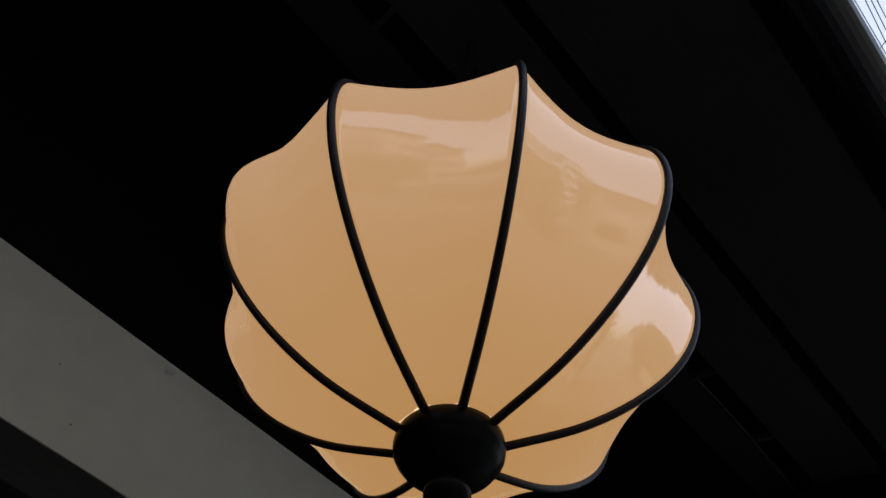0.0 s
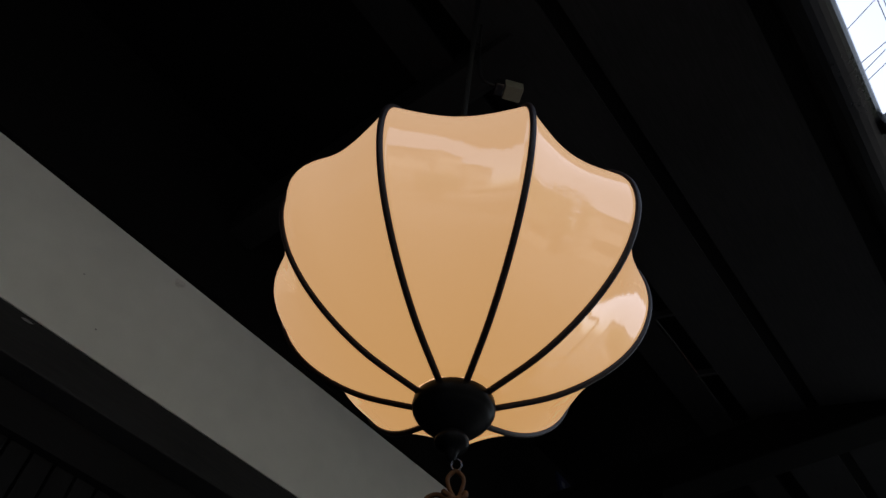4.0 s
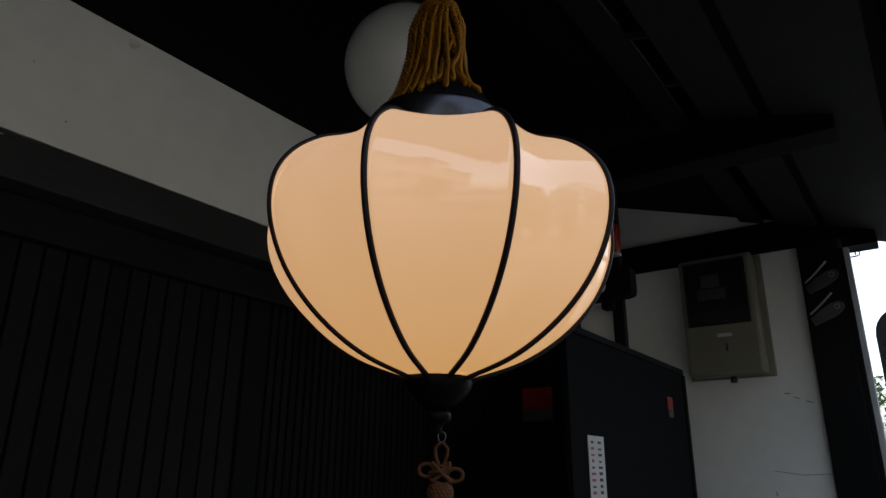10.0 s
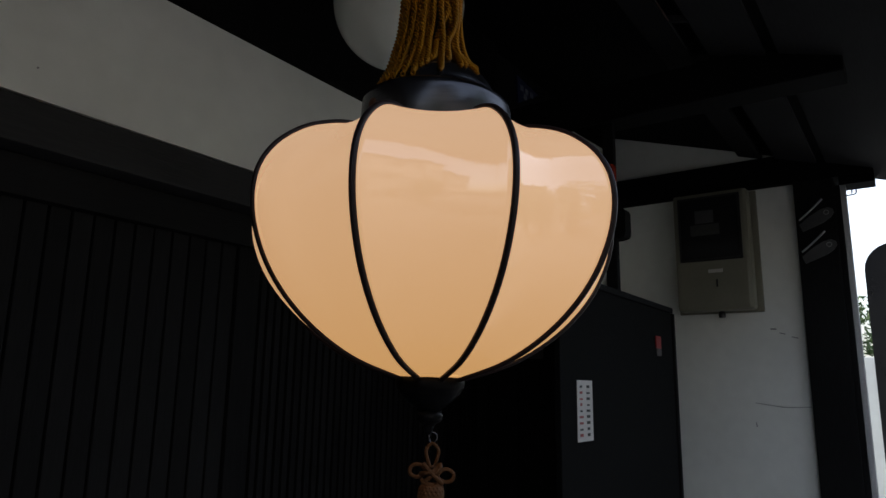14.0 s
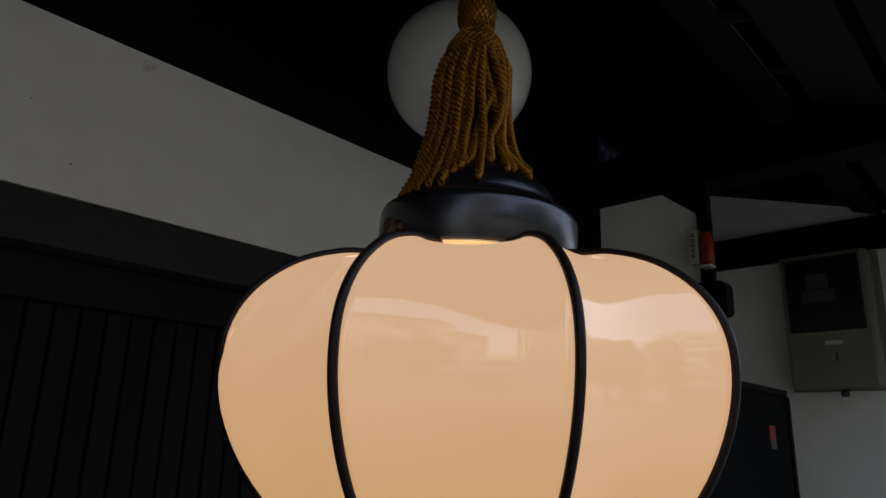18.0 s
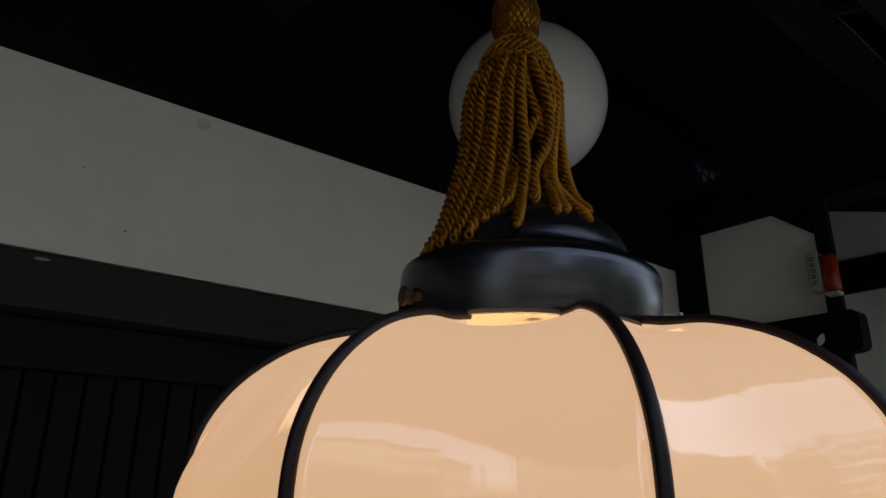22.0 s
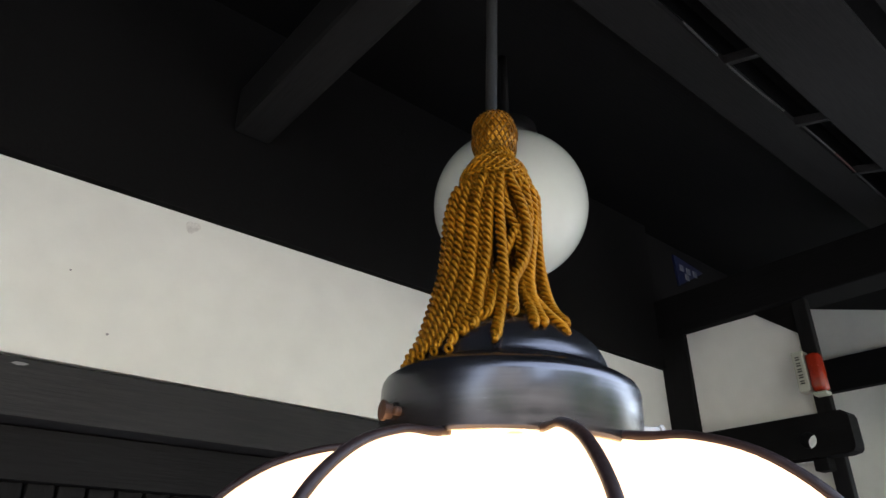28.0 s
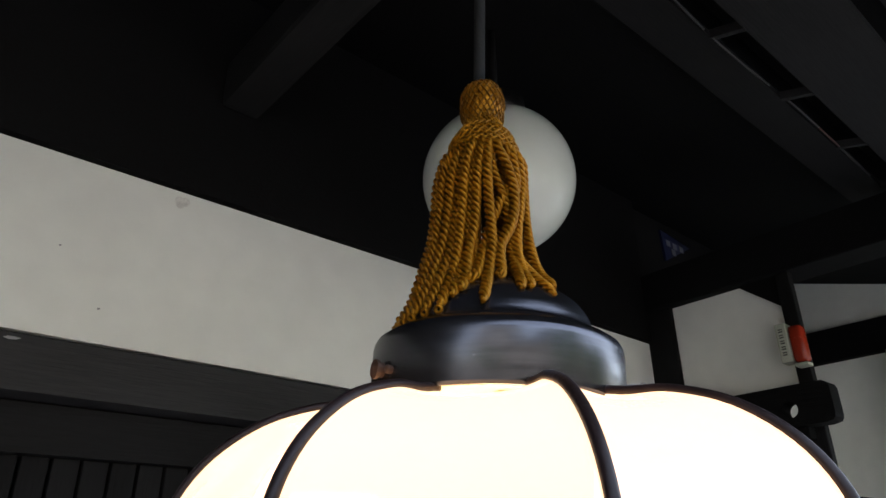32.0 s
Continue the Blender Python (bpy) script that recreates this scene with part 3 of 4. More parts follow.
# the front of the skirt: angles at five heights below the collar, angle and radius of the foot, and how far a cord lies out of the row
LEVELS = (0.4347, 0.416, 0.395, 0.372, 0.350)
GIRTH = (0.0285, 0.0304, 0.0309, 0.0330, 0.0382)
FRONT = [
    ((-0.92, -1.12, -1.18, -1.18, -1.08), -1.00, 0.0575, 0.0018), ((-0.68, -0.80, -0.85, -0.87, -0.83), -0.80, 0.0570, 0.0014),
    ((-0.47, -0.52, -0.54, -0.58, -0.60), -0.60, 0.0575, 0.0000), ((-0.28, -0.28, -0.31, -0.37, -0.37), -0.40, 0.0585, -0.0014),
    ((-0.10, -0.13, -0.16, -0.19, -0.18), -0.20, 0.0620, 0.0010), ((0.02, -0.02, -0.04, -0.07, -0.08), -0.09, 0.0590, -0.0034),
    ((0.17, 0.15, 0.13, 0.10, 0.02), 0.00, 0.0580, 0.0006), ((0.33, 0.36, 0.38, 0.40, 0.39), 0.22, 0.0680, 0.0022),
    ((0.57, 0.88, 1.00, 0.82, 0.52), 0.42, 0.0520, 0.0026), ((0.96, 1.16, 0.76, 0.43, 0.25), 0.05, 0.0530, -0.0042),
    ((0.42, 0.58, 0.90, 0.92, 0.80), 0.60, 0.0630, -0.0036), ((1.35, 1.50, 1.30, 1.05, 0.87), 0.70, 0.0630, 0.0004),
    ((1.60, 1.68, 1.58, 1.45, 1.28), 1.00, 0.0620, 0.0016), ((1.12, 1.27, 1.12, 0.98, 0.86), 0.93, 0.0660, -0.0012),
]
for angles, a, r, out in FRONT:
    top = angles[0]
    mids = [(b, g + out, h) for b, g, h in zip(angles, GIRTH, LEVELS)]
    bend = 0.5 * (angles[-1] + a)
    part("cord", hang([(top, 0.0175, 0.4470), (top, 0.0250, 0.4425)] + mids + [(bend, 0.0480, rest(bend, 0.048) + 0.0012), (a, r, rest(a, r))], 230), GOLD, tassel, smooth=True)
    if a < -0.1:
        part("end_loop", end_loop(a, r + 0.0012, rest(a, r) + 0.0005), GOLD, tassel, smooth=True)
# the back of the skirt, more even
for k in range(13):
    a = 1.98 + 0.228 * k + rng.uniform(-0.04, 0.04)
    b, c = a + rng.uniform(-0.07, 0.07), a + rng.uniform(-0.12, 0.10)
    mid = 0.0296 + rng.uniform(-0.0016, 0.0014)
    foot = 0.0570 + rng.uniform(-0.0050, 0.0015)
    part("cord", hang([(a, 0.0175, 0.4470), (a, 0.0250, 0.4425), (0.6 * a + 0.4 * b, mid, 0.422), (b, mid + 0.0012, 0.388), (b, mid + 0.0042, 0.361), (0.5 * (b + c), mid + 0.0095, 0.3455),
                       (0.3 * b + 0.7 * c, 0.0485, rest(0.3 * b + 0.7 * c, 0.0485)), (c, foot, rest(c, foot))], 230), GOLD, tassel, smooth=True)
for a in (-1.0, -0.55, -0.1, 1.3, 2.2, 3.1, 4.2):       # inner cords fill the middle, but for the parting in front
    part("cord", hang([(a, 0.012, 0.440), (a, 0.0190, 0.410), (a + 0.1, 0.0215, 0.375), (a + 0.15, 0.028, 0.354), (a + 0.2, 0.041, rest(a + 0.2, 0.041))], 150), GOLD, tassel, smooth=True)

# ---- globe lamp behind ----
globe = empty("globe_lamp", Matrix.Translation((0.5312, 0.493, 2.650)), "unlit white opal glass globe ceiling lamp", "lamp")
bmg = bmesh.new()
bmesh.ops.create_uvsphere(bmg, u_segments=64, v_segments=40, radius=0.148)
part("globe", bmg, GLOBE, globe, smooth=True)
part("gallery", lathe([(0.03, 0.132), (0.060, 0.136), (0.063, 0.148), (0.060, 0.178), (0.02, 0.183)], 48), BLACK_PAINT, globe, smooth=True)
part("stem", lathe([(0.008, 0.178), (0.008, roof(0.494) - 2.650 + 0.02)], 24), BLACK_WOOD_Z, globe, smooth=True)

# ---- eave timbers ----
rafters = empty("eave_frame", Matrix(), "black timber purlin, ties and battens under the sloping eave", "roof frame", kind="structure")


def sloped(y0, y1, drop, x0, x1):
    return prism([(y0, roof(y0) - drop), (y1, roof(y1) - drop), (y1, roof(y1) - 0.004), (y0, roof(y0) - 0.004)], "x", x0, x1)


# boards step lighter towards the street, skylight painted into their colours
part("purlin", sloped(SLOT[1], 0.232, 0.022, -4, XB), DIM_SKYLIT_X, rafters)
part("eave_board", sloped(-0.099, SLOT[0], 0.020, -4, XB), SKYLIT_X, rafters)
part("outer_board", sloped(-0.42, -0.135, 0.012, -4, XB + 0.16), SKYLIT_X, rafters)
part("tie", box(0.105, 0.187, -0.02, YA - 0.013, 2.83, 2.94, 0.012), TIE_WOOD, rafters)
batten = part("batten", sloped(SLOT[0] - 0.002, SLOT[1] + 0.002, 0.024, 0.0, 0.012), SKYLIT_X, rafters)
batten.matrix_basis = Matrix.Translation((-2.197, 0, 0))
for k in range(1, 15):
    piece("batten", batten.data, rafters, Matrix.Translation((-2.197 + 0.295 * k, 0, 0)))
CABLE_GREY = material("grey_cable_sheath", (0.030, 0.030, 0.030), 0.6, vary=0.3, scale=20, fine=300, bump=0.1)
CABLE_RED = material("red_brown_cable_sheath", (0.050, 0.018, 0.014), 0.6, vary=0.3, scale=20, fine=300, bump=0.1)
wiring = empty("loose_cable", Matrix(), "thin grey cable lying along the slot between ceiling boards, part red-brown", "cable")
for x0, x1, skin in ((0.60, 0.72, CABLE_GREY), (0.755, 0.99, CABLE_GREY), (1.05, 1.22, CABLE_GREY), (1.222, 1.34, CABLE_RED), (1.342, 1.56, CABLE_GREY)):
    run = [x0 + (x1 - x0) * i / 20 for i in range(21)]
    part("run", tube([Vector((x, 0.1215 + 0.004 * math.sin(9 * x), roof(0.1215) - 0.020 - 0.004 * math.sin(11 * x))) for x in run], lambda a: 0.0022), skin, wiring, smooth=True)
gutter_pts = [(-0.50 + 0.045 * math.cos(radians(a)), 2.715 + 0.045 * math.sin(radians(a))) for a in range(180, 361, 15)]
gutter_pts += [(-0.50 + 0.041 * math.cos(radians(a)), 2.716 + 0.041 * math.sin(radians(a))) for a in range(360, 179, -15)]
tagged(part("gutter", prism(gutter_pts, "x", -4, XB + 0.16), BLACK_PAINT, smooth=False), "half-round dark grey rain gutter along the eave edge", "gutter", kind="structure")
bracket = empty("gutter_bracket", Matrix.Translation((0.64, -0.535, 2.70)), "curved black bracket fixed to the gutter edge", "bracket")
part("arm", tube(spline([(0.0, 0.0, -0.02), (0.0, -0.012, 0.005), (0.004, -0.03, 0.012), (0.012, -0.045, 0.004)], 20), lambda a: 0.006), BLACK_PAINT, bracket, smooth=True)
part("plate", box(-0.018, 0.022, -0.008, 0.004, -0.035, 0.012, 0.003), BLACK_PAINT, bracket)
part("tip", box(-0.004, 0.026, -0.056, -0.040, -0.008, 0.012, 0.003), BLACK_PAINT, bracket)

connector = empty("cable_connector", Matrix.Translation((0.103, -0.007, 2.574)) @ Matrix.Rotation(radians(-38), 4, "Z"), "small beige and brown cable connector on a hanging cable", "connector")
part("body", box(-0.009, 0.024, -0.014, 0.014, -0.012, 0.012, 0.002), BEIGE, connector, "beige plastic half")
part("socket", box(-0.026, -0.0095, -0.012, 0.012, -0.010, 0.010, 0.002), BRONZE, connector, "brown half")
part("cable", tube(spline([(-0.026, 0, 0), (-0.05, 0, 0.02), (-0.055, 0, 0.12), (-0.05, 0, 0.33)], 30), lambda a: 0.003), BLACK_PAINT, connector, smooth=True)

# ---- shutter under the lintel ----
shutter = empty("slatted_shutter", Matrix(), "black vertical timber slat shutter below the lintel", "shutter")
slat = part("slat", box(-0.0195, 0.0195, 0.945, 0.965, 0.02, 2.133, 0.002), SLAT_WOOD, shutter)
slat.matrix_basis = Matrix.Translation((-2.2, 0, 0))
for k in range(1, 61):
    piece("slat", slat.data, shutter, Matrix.Translation((-2.2 + 0.0445 * k, 0, 0)))
part("jamb", box(0.492, 0.545, 0.935, 0.99, 0.0, 2.133, 0.003), BLACK_WOOD_Z, shutter)
lattice = empty("lattice_door", Matrix(), "black fine-slatted lattice door beside the shutter", "door")
thin = part("slat", box(-0.0085, 0.0085, 0.950, 0.966, 0.02, 2.133, 0.0015), BLACK_WOOD_Z, lattice)
thin.matrix_basis = Matrix.Translation((0.562, 0, 0))
for k in range(1, 41):
    piece("slat", thin.data, lattice, Matrix.Translation((0.562 + 0.026 * k, 0, 0)))
part("rail", box(0.546, XP - 0.01, 0.967, 0.985, 0.9, 0.98, 0.002), BLACK_WOOD_X, lattice)

# ---- alarm siren on the end post ----
alarm = empty("alarm_siren", Matrix.Translation((XP - 0.013, 0.409, 2.508)), "cream alarm siren with an orange-red lens on a black post", "alarm")
base = part("base", box(-0.04, 0.0, 0.0165, 0.046, -0.052, 0.056, 0.004), CREAM, alarm, "cream plastic base with dark lettering")
lens = box(-0.038, 0.0, -0.022, 0.0155, -0.056, 0.046, 0.012)
part("lens", lens, ORANGE, alarm, "orange-red lens", smooth=True)
part("lens_foot", box(-0.036, 0.0, -0.019, 0.0155, -0.066, -0.057, 0.003), CREAM, alarm)
for k in range(5):
    part("letter_bar", box(-0.0412, -0.0402, 0.0255, 0.037, 0.031 - 0.016 * k, 0.0345 - 0.016 * k), INK, base)
    part("letter_bar", box(-0.0412, -0.0402, 0.0255, 0.037, 0.0375 - 0.016 * k, 0.0405 - 0.016 * k), INK, base)

# ---- blue plate high on the inner wall ----
plate = empty("blue_plate", Matrix.Translation((1.90, 0.904, 3.04)), "small blue enamel plate with worn white characters", "sign")
enamel = part("board", prism([(-0.07, 0.075), (0.13, 0.055), (-0.06, -0.05)], "y", -0.008, 0.0), BLUE, plate)
for k, (x, z) in enumerate(((-0.03, 0.03), (0.015, 0.028), (0.06, 0.03), (0.0, 0.0))):
    part("character_bar", box(x - 0.012, x + 0.014, -0.0100, -0.0085, z - 0.012, z + 0.012), WHITE_INK, enamel)

# ---- electricity meter box ----
meter = empty("meter_box", Matrix.Translation((XB, 0.36, 2.465)), "beige electricity meter box with a dark window on white plaster", "meter box")
part("backplate", box(-0.012, 0.0, -0.195, 0.185, -0.30, 0.274, 0.006), BEIGE, meter)
case = part("case", box(-0.105, -0.012, -0.17, 0.168, -0.293, 0.272, 0.018), BEIGE, meter)
window = part("window_frame", box(-0.115, -0.1045, -0.140, 0.142, -0.062, 0.250, 0.004), BLACK_PAINT, meter)
part("pane", box(-0.1175, -0.1155, -0.128, 0.130, -0.050, 0.238), DARK_GLASS, window, "dark glass window")
part("register", box(-0.1195, -0.118, -0.022, 0.062, 0.118, 0.180, 0.0005), STEEL, window, "grey register plate behind the window")
part("register_rim", box(-0.1188, -0.1178, -0.045, 0.085, 0.060, 0.112, 0.0004), METER_GREY, window)
part("label", box(-0.1075, -0.1045, -0.046, 0.018, -0.118, -0.102), PAPER, meter)
part("lock", box(-0.1085, -0.1045, -0.022, -0.014, -0.185, -0.150), INK, meter)
nut = part("conduit_nut", lathe([(0.004, -0.326), (0.014, -0.324), (0.016, -0.310), (0.012, -0.296)], 16), BLACK_PAINT, meter)
nut.location = (-0.06, -0.02, 0)

# ---- hooks on the corner post ----
for h in (2.555, 2.41):
    hook = empty("wall_hook", Matrix.Translation((XB - 0.031, -0.02, h)), "grey pressed-metal hook screwed to a black post", "hook", group="hooks on the corner post")
    blade = [(0.012, -0.012), (-0.03, 0.022), (-0.075, 0.048), (-0.105, 0.055), (-0.124, 0.046), (-0.128, 0.028), (-0.115, 0.008), (-0.085, -0.012), (-0.04, -0.030), (0.0, -0.045)]
    pressed = part("plate", prism(blade, "x", -0.006, 0.0, 0.0012), STEEL, hook)
    bm = lathe([(0.0085, -0.001), (0.011, -0.001), (0.011, 0.003), (0.0085, 0.003)], 20, closed=True)
    ring = part("eyelet", bm, HOOK_METAL, pressed)
    ring.matrix_basis = Matrix.Translation((-0.0062, -0.098, 0.032)) @ Matrix.Rotation(radians(-90), 4, "Y")
    part("arm", tube(spline([(-0.008, 0.010, 0.008), (-0.016, -0.02, 0.030), (-0.026, -0.055, 0.058), (-0.032, -0.088, 0.088)], 14), lambda a: 0.0042), HOOK_METAL, pressed, smooth=True)
trimmer = empty("post_trim", Matrix(), "pale grey metal strip on the outer edge of the post", "trim", kind="structure")
part("strip", box(XB - 0.02, XB + 0.02, -0.200, -0.1775, 0.0, 2.705, 0.003), PALE_METAL, trimmer)
part("backing_strip", box(XB - 0.025, XB + 0.02, -0.177, -0.1555, 0.0, 2.705, 0.003), BLACK_WOOD_Z, trimmer)
catch = empty("wire_catch", Matrix.Translation((XB - 0.022, -0.208, 2.655)), "small bent wire catch on the metal strip", "catch")
part("wire", tube(spline([(0, 0.012, 0), (0, -0.012, 0.0), (0, -0.028, 0.004), (0, -0.030, 0.022), (0, -0.016, 0.024), (0, -0.014, 0.006)], 30), lambda a: 0.003), BLACK_PAINT, catch, smooth=True)

# ---- black board with a notice ----
board = empty("black_board_panel", Matrix(), "tall black board panel standing before the partition", "panel")
part("panel", box(1.105, 2.110, 0.382, 0.400, 0.0, 2.098, 0.003), BOARD, board)
part("top_rail", box(1.102, 2.119, 0.376, 0.404, 2.0985, 2.119, 0.003), BLACK_WOOD_X, board)
part("side_rail", box(2.1105, 2.132, 0.374, 0.404, 0.0, 2.098, 0.003), BLACK_WOOD_Z, board)
notice = empty("paper_notice", Matrix.Translation((1.257, 0.3815, 1.746)), "white paper notice with rows of small print on black board", "notice")
sheet = part("sheet", box(-0.052, 0.052, -0.002, 0.0, -0.082, 0.082), PAPER, notice)
rb2 = random.Random(3)
for c, mat in ((-0.028, RED), (0.020, INK)):
    for k in range(9):
        w = rb2.uniform(0.006, 0.013)
        h = 0.066 - 0.0163 * k
        part("print_bar", box(c - w, c + w, -0.0030, -0.0022, h - 0.0045, h + rb2.uniform(0.000, 0.004)), INK if k in (0, 4, 7) else mat, sheet)
tag = empty("red_tag", Matrix.Translation((1.930, 0.3815, 1.962)), "small red and grey tag on black board", "tag")
part("red_field", box(-0.028, 0.026, -0.004, 0.0, -0.008, 0.036), RED, tag)
part("white_field", box(-0.024, 0.026, -0.004, 0.0, -0.034, -0.0085), METER_GREY, tag)
sticker = empty("red_sticker", Matrix.Translation((XP - 0.0055, 0.737, 1.963)), "red and grey plate on the black boards of the partition", "sign")
part("red_field", box(-0.006, 0.0, -0.058, 0.058, -0.018, 0.057), RED, sticker)
part("grey_field", box(-0.006, 0.0, -0.058, 0.058, -0.056, -0.0185), METER_GREY, sticker)

# ---- scuffs on plaster ----
SCUFF = plain("grey_scuff", (0.28, 0.28, 0.28), 0.9)
for y0, z0, y1, z1, w in ((0.154, 2.074, 0.13, 2.070, 0.004), (0.118, 2.055, 0.095, 2.047, 0.003), (0.07, 2.036, 0.044, 2.027, 0.003), (0.24, 1.745, 0.13, 1.728, 0.0016), (0.13, 1.728, 0.017, 1.731, 0.0016), (0.241, 1.66, 0.241, 1.64, 0.003)):
    d = Vector((0, y1 - y0, z1 - z0))
    up = Vector((0, -d.z, d.y)).normalized() * w
    a, b = Vector((XB - 0.001, y0 - 0.004, z0 + 0.014)), Vector((XB - 0.001, y1 - 0.004, z1 + 0.014))
    bm = bmesh.new()
    bm.faces.new([bm.verts.new(p) for p in (a - up * 0.4, b - up, b + up * 0.5, a + up)])
    bmesh.ops.solidify(bm, geom=list(bm.faces), thickness=0.0005)
    part("scuff", bm, SCUFF, gable)
for x, z, r in ((0.066, 2.598, 0.012), (-0.115, 2.455, 0.0016), (-0.038, 2.362, 0.002), (-0.50, 2.42, 0.0018)):
    bm = bmesh.new()
    bmesh.ops.create_circle(bm, cap_ends=True, segments=14, radius=r)
    for v in bm.verts:
        t = math.atan2(v.co.y, v.co.x)
        q = 1 + 0.22 * math.sin(2 * t + 1) + 0.15 * math.sin(3 * t + 0.4)
        v.co = Vector((x + v.co.x * q, YA - 0.0008, z + v.co.y * q * 1.2))
    part("stain", bm, material("plaster_stain", (0.64, 0.64, 0.60), 0.9, vary=0.3, scale=80, fine=300) if r > 0.01 else SCUFF, wall)

part("chip", prism([(-0.012, 0.0), (-0.004, -0.002), (0.006, -0.001), (0.012, 0.002), (0.004, 0.003), (-0.006, 0.003)], "y", YA - 0.0048, YA - 0.0042), SCUFF, wall).location = (-0.148, 0, 2.289)

# ---- lower knot and tassel under the lantern ----
pendant = empty("knot_tassel", LANTERN @ Matrix.Translation((0.0045, 0, -0.004)), "brown-gold knotted cord with a small tassel hanging under the lantern", "tassel")


def cord_ring(pts, n, radius, closed=True):
    p = [Vector(q) for q in pts]
    if closed:
        m = len(p)
        out = []
        for k in range(n):
            u = k / n * m
            i = int(u)
            t = u - i
            a, b, c, d = p[i - 1], p[i % m], p[(i + 1) % m], p[(i + 2) % m]
            out.append(0.5 * (2 * b + (c - a) * t + (2 * a - 5 * b + 4 * c - d) * t * t + (3 * b - a - 3 * c + d) * t ** 3))
        return tube(out, lambda a: radius, ring=True)
    return tube(spline(p, n), lambda a: radius)


part("eyelet", cord_ring([(0.004 * math.cos(radians(a)), 0, -0.0445 + 0.0050 * math.sin(radians(a))) for a in range(0, 360, 45)], 32, 0.0009), BRONZE, pendant, "dark metal eyelet", smooth=True)
part("loop", cord_ring([(0, 0, -0.0500), (0.0055, 0, -0.0550), (0.0060, 0.001, -0.0605), (0.0025, 0.002, -0.0715), (-0.0015, -0.002, -0.0715), (-0.0055, -0.001, -0.0615), (-0.0055, 0, -0.0550)], 64, 0.0017), BROWN_CORD, pendant, smooth=True)
for sx, drop in ((-1, 0.0), (1, 0.004)):
    part("petal", cord_ring([(sx * 0.006, -0.002, -0.0770 - drop), (sx * 0.010, -0.001, -0.0715 - drop), (sx * 0.016, 0, -0.0705 - drop), (sx * 0.0212, 0, -0.0740 - drop), (sx * 0.0205, 0, -0.0800 - drop), (sx * 0.0130, 0.001, -0.0825 - drop)], 64, 0.0019), BROWN_CORD, pendant, smooth=True)
for line in (((-0.0085, -0.003, -0.0690), (-0.003, -0.0058, -0.0745), (0.004, -0.0055, -0.0815), (0.011, -0.003, -0.0880)), ((0.0080, -0.0015, -0.0690), (0.0075, -0.005, -0.0745), (-0.003, -0.004, -0.0830), (-0.009, -0.002, -0.0870)),
             ((-0.011, -0.001, -0.0790), (-0.004, -0.006, -0.0775), (0.003, -0.0045, -0.0755), (0.007, -0.001, -0.0710)), ((-0.010, -0.001, -0.0850), (-0.003, -0.005, -0.0885), (0.004, -0.005, -0.0895), (0.010, -0.001, -0.0860))):
    part("crossing", cord_ring(line, 30, 0.0022, False), BROWN_CORD, pendant, smooth=True)
part("head", netted([(0.004, -0.0880), (0.010, -0.0890), (0.0128, -0.0940), (0.0130, -0.1020), (0.0125, -0.1070), (0.0165, -0.1110), (0.0185, -0.1160), (0.0175, -0.1210), (0.012, -0.1240)], 120, 9, 480, 0.0014), BROWN_CORD, pendant, smooth=True)
for k in range(16):
    a = 2 * math.pi * k / 16
    part("cord", tube([Vector((0.0125 * math.sin(a), -0.0125 * math.cos(a), -0.1180)), Vector((0.016 * math.sin(a), -0.016 * math.cos(a), -0.1480)), Vector((0.017 * math.sin(a), -0.017 * math.cos(a), -0.2380))], lambda b: 0.0026), BROWN_CORD, pendant, smooth=True)

# ---- screws of the lantern cap ----
RUST = material("rusty_screw", (0.055, 0.03, 0.02), 0.6, metal=0.4, vary=0.4, scale=80, fine=400, bump=0.1)
for deg, long, skin in ((-46, 0.0, RUST), (104, 0.008, PALE_METAL), (-150, 0.0, RUST)):
    bm = lathe([(0.002, -0.002), (0.0045, 0.0), (0.0045, 0.003 + long), (0.0058, 0.0035 + long), (0.0058, 0.0055 + long), (0.002, 0.0065 + long)], 14)
    screw = part("thumb_screw", bm, skin, cap, "rusty brown thumb screw" if skin is RUST else "pale grey thumb screw")
    screw.matrix_basis = Matrix.Rotation(radians(deg), 4, "Z") @ Matrix.Translation((0, -0.0797, 0.273)) @ Matrix.Rotation(radians(90), 4, "X")
    stud = part("stud", lathe([(0.001, -0.002), (0.0026, 0.0), (0.0026, 0.0028), (0.0020, 0.0034), (0.001, 0.0036)], 12), skin, cap)
    stud.matrix_basis = Matrix.Rotation(radians(deg + 7.5), 4, "Z") @ Matrix.Translation((0, -0.0797, 0.2715)) @ Matrix.Rotation(radians(90), 4, "X")

# ---- street beyond the eave ----
frame_sign = empty("black_sign_frame", Matrix.Translation((3.6, -0.20, 0.0)), "round-cornered black metal frame standing at the street edge", "sign frame")
outer, inner = [], []
for cy, cz, a0 in ((-0.14, 2.435, 90), (-0.14, 1.04, 0), (-0.81, 1.04, 270), (-0.81, 2.435, 180)):
    for k in range(7):
        a = radians(a0 - k * 15)
        outer.append((cy + 0.14 * math.cos(a), cz + 0.14 * math.sin(a)))
        inner.append((cy + 0.04 * math.cos(a), cz + 0.04 * math.sin(a)))
bm = bmesh.new()
n = len(outer)
vo = [[bm.verts.new((x, *p)) for p in ring] for ring in (outer, inner) for x in (-0.03, 0.03)]
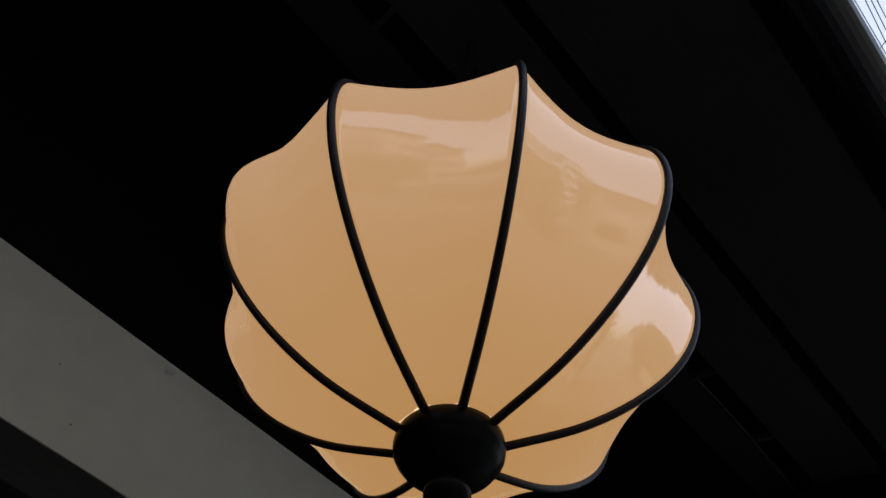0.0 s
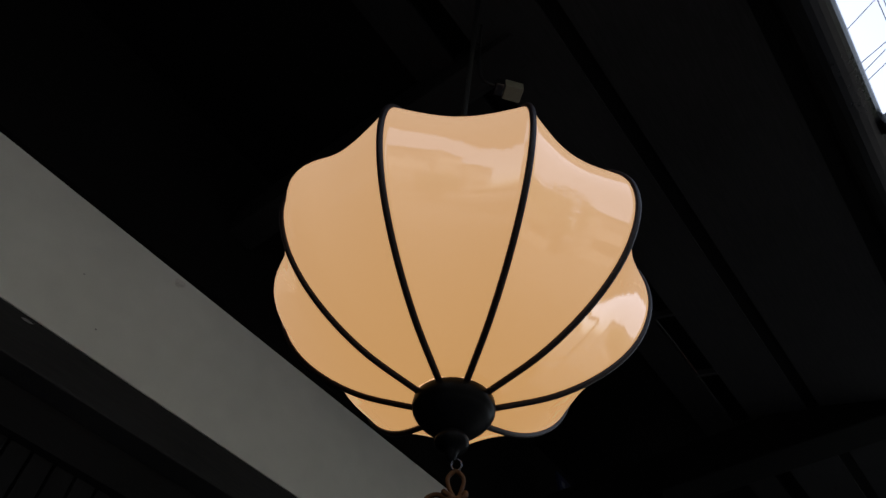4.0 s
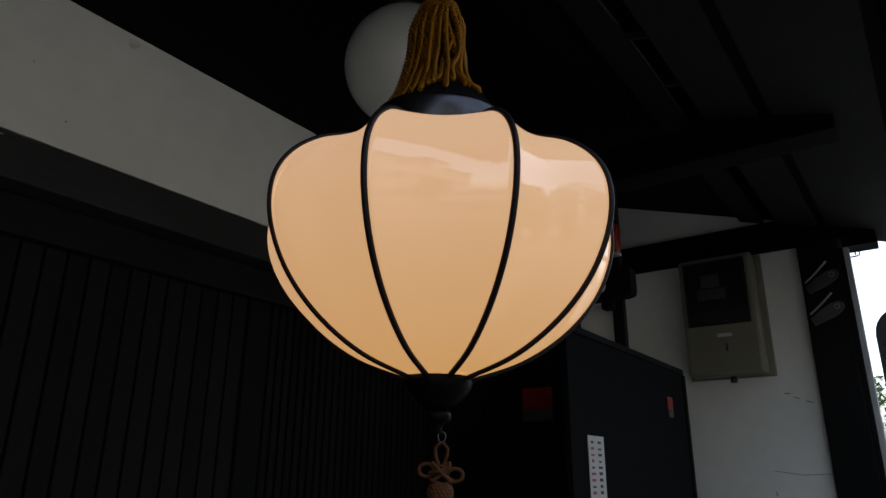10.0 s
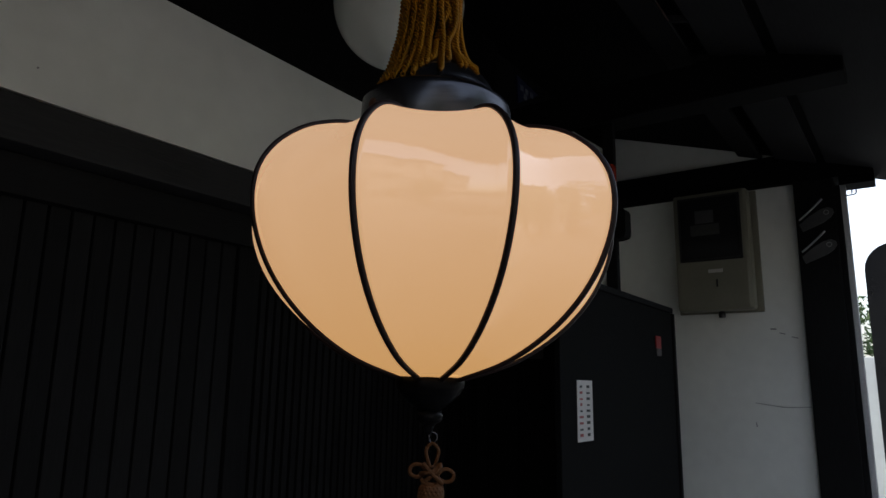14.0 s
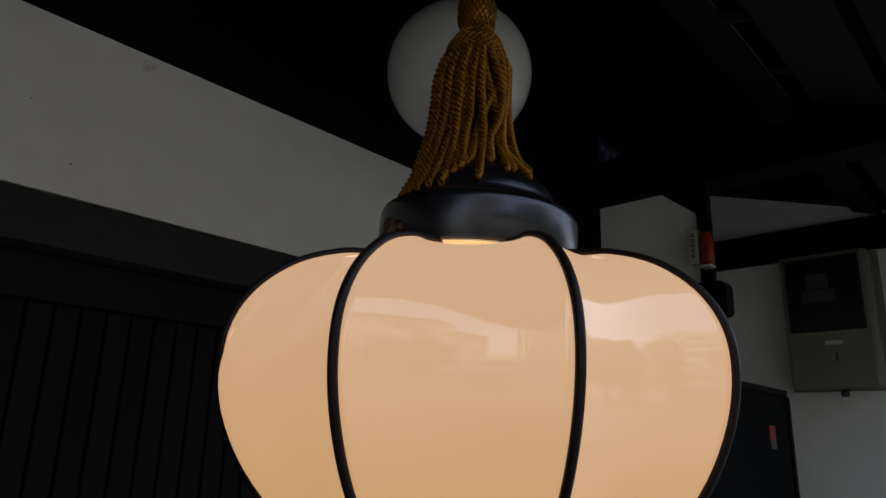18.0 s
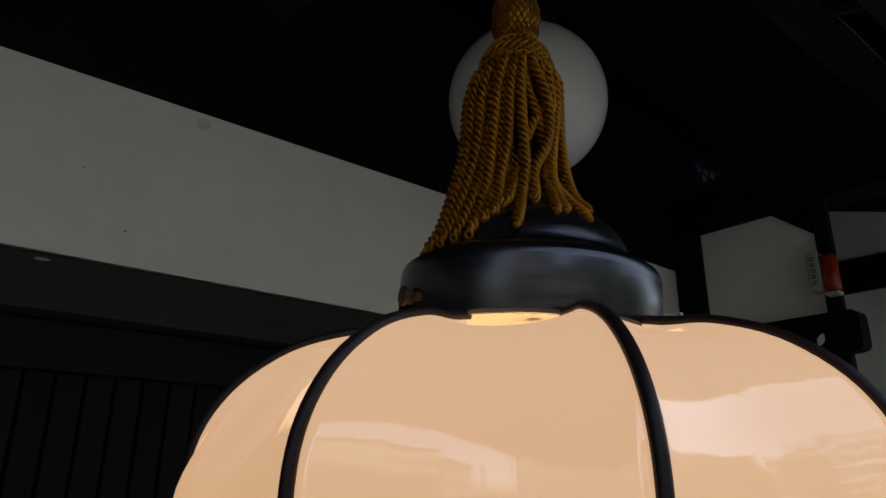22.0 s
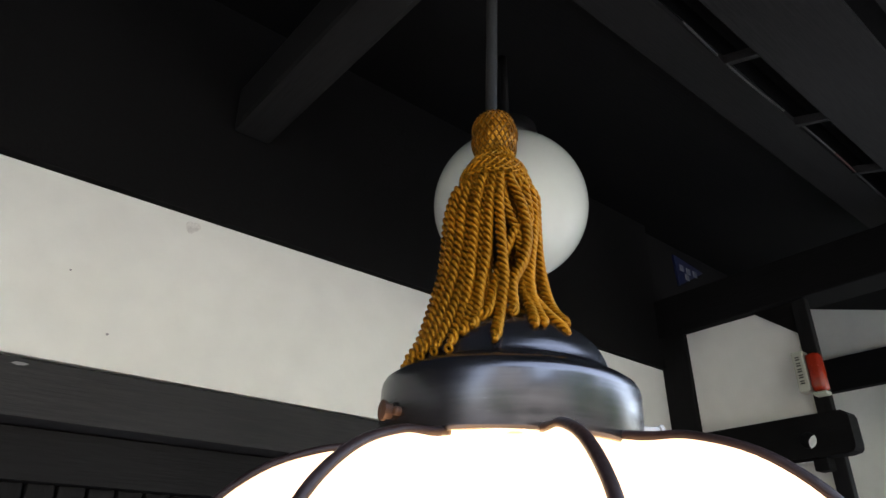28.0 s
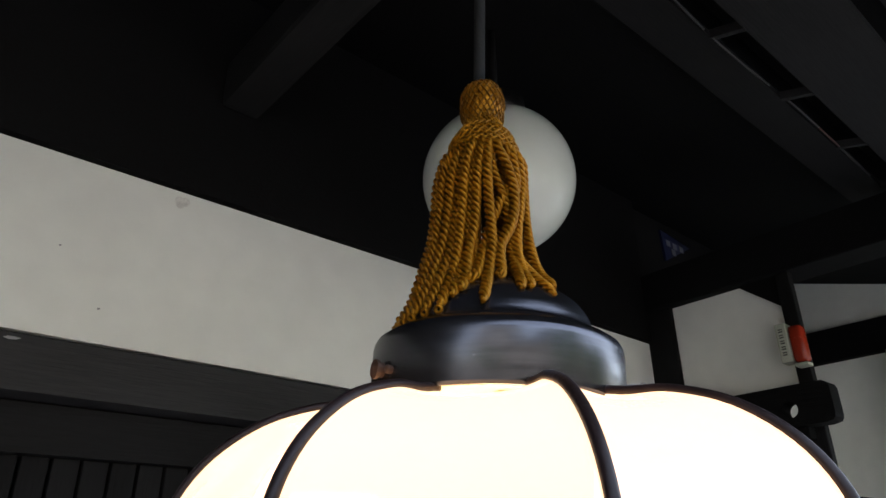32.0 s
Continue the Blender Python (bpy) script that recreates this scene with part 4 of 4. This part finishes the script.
for i in range(n):
    k = (i + 1) % n
    bm.faces.new((vo[0][i], vo[0][k], vo[2][k], vo[2][i]))
    bm.faces.new((vo[1][i], vo[3][i], vo[3][k], vo[1][k]))
    bm.faces.new((vo[0][i], vo[1][i], vo[1][k], vo[0][k]))
    bm.faces.new((vo[2][i], vo[2][k], vo[3][k], vo[3][i]))
bmesh.ops.recalc_face_normals(bm, faces=bm.faces)
part("frame", bm, BLACK_PAINT, frame_sign)
part("leg", box(-0.025, 0.025, -0.13, -0.08, 0.0, 0.905, 0.004), BLACK_PAINT, frame_sign)
part("leg", box(-0.025, 0.025, -0.87, -0.82, 0.0, 0.905, 0.004), BLACK_PAINT, frame_sign)
tagged(part("street_wall", box(5.0, 5.15, -3.0, 0.9, 0.0, 2.06, 0.01), PLASTER), "low white garden wall beside the street", "wall", kind="structure")
RENDER = material("grey_render", (0.30, 0.29, 0.27), 0.9, vary=0.2, scale=0.6, fine=20, spread=0.25)
TILE = material("dark_roof_tiles", (0.06, 0.062, 0.066), 0.5, vary=0.3, scale=2, fine=30)
# unseen row, its heights and gaps set to shape reflections in lantern and globe
for k, (x0, x1, eave, ridge) in enumerate(((-24, -16.6, 8.0, 9.4), (-15.2, -10.6, 9.4, 10.8), (-9.6, -6.2, 7.8, 9.0), (-5.6, -1.9, 4.2, 5.4), (-1.5, 1.2, 5.1, 6.4), (3.5, 6.4, 5.2, 6.5), (6.9, 12, 3.7, 5.2), (12.6, 19, 5.5, 6.9))):
    house = empty("house", Matrix.Translation((x0, -8.6, 0)), "grey rendered house with a dark tiled roof, added unseen across the street", "house", group="houses across the street")
    w = x1 - x0
    part("wall", box(0, w, -6, 0, 0, eave), RENDER, house)
    part("roof", prism([(0.5, eave - 0.1), (-3, ridge), (-6.5, eave - 0.1), (-6.5, eave + 0.05), (-3, ridge + 0.16), (0.5, eave + 0.05)], "x", -0.25, w + 0.2), TILE, house)
    for c in range(int(w // 1.6)):
        for level in range(3 if eave > 7 else 2 if eave > 4.5 else 1):
            x = 0.8 + 1.6 * c
            part("window", box(x - 0.45, x + 0.45, 0.002, 0.05, 1.0 + 2.6 * level, 2.1 + 2.6 * level, 0.01), DARK_GLASS, house)


# unseen building, added so the left of the lantern cap reflects dark
shop = empty("unseen_shop", Matrix.Translation((-12, -1.6, 0)), "grey rendered shop with a dark tiled roof, added unseen to darken reflections", "house")
part("wall", box(0, 5.6, 0, 6, 0, 6.4), RENDER, shop)
part("roof", prism([(-0.5, 6.3), (3, 7.7), (6.5, 6.3), (6.5, 6.45), (3, 7.86), (-0.5, 6.45)], "x", -0.25, 5.85), TILE, shop)
for c in range(3):
    part("window", box(0.7 + 1.7 * c, 1.6 + 1.7 * c, -0.05, -0.002, 3.6, 4.7, 0.01), DARK_GLASS, shop)


def tree(x, y, height, seed):
    r = random.Random(seed)
    t = empty("tree", Matrix.Translation((x, y, 0)), "leafy green street tree, far down the street or added unseen opposite", "tree", group="trees down the street")
    part("trunk", lathe([(0.22, 0), (0.16, height * 0.3), (0.10, height * 0.6), (0.03, height * 0.85)], 12), BLACK_WOOD_Z, t)
    verts, faces = [], []
    for k in range(2600):
        d = Vector((r.gauss(0, 1), r.gauss(0, 1), r.gauss(0, 0.8)))
        d = d.normalized() * r.uniform(0.3, 1.0) ** 0.5
        c = Vector((d.x * height * 0.36, d.y * height * 0.36, height * 0.62 + d.z * height * 0.38))
        u, w = Vector((r.uniform(-1, 1), r.uniform(-1, 1), r.uniform(-1, 1))).normalized(), Vector((r.uniform(-1, 1), r.uniform(-1, 1), r.uniform(-1, 1))).normalized()
        sz = r.uniform(0.08, 0.17)
        i = len(verts)
        verts += [c - u * sz, c + w * sz * 0.5, c + u * sz, c - w * sz * 0.5]
        faces.append((i, i + 1, i + 2, i + 3))
    me = bpy.data.meshes.new("crown")
    me.from_pydata(verts, [], faces)
    me.materials.append(FOLIAGE)
    ob = new("crown", me)
    ob.parent = t


# first four end the street; the others are unseen, added to break up reflections
for k, (x, y, h) in enumerate(((30, 1.5, 5.6), (33, -1.0, 5.2), (31, 4.5, 6.2), (34, -4, 6.0), (-9.0, -6.9, 4.4), (2.2, -7.2, 6.0), (6.8, -7, 5.0), (9.5, -7, 4.5))):
    tree(x, y, h, k)

# overhead cables
lines = []
for a, b in (((3.025, -1.486), (2.855, -1.860)), ((3.372, -1.507), (3.288, -1.780)), ((3.467, -1.477), (3.331, -1.767)), ((3.568, -1.473), (3.459, -1.730)), ((2.648, -1.706), (3.144, -1.724)), ((2.683, -1.755), (3.289, -1.757)), ((2.717, -1.802), (3.317, -1.771)), ((2.742, -1.837), (3.149, -1.820)), ((2.768, -1.873), (2.985, -1.868))):
    p, q = Vector((a[0], a[1], 7.0)), Vector((b[0], b[1], 7.0))
    d = (q - p).normalized()
    lines.append((p - d * 14, q + d * 14))
for p, q in lines:
    tagged(part("overhead_cable", tube([p.lerp(q, i / 12) for i in range(13)], lambda a: 0.0035), CORD), "black overhead street cable against the white sky", "cable", group="overhead cables")
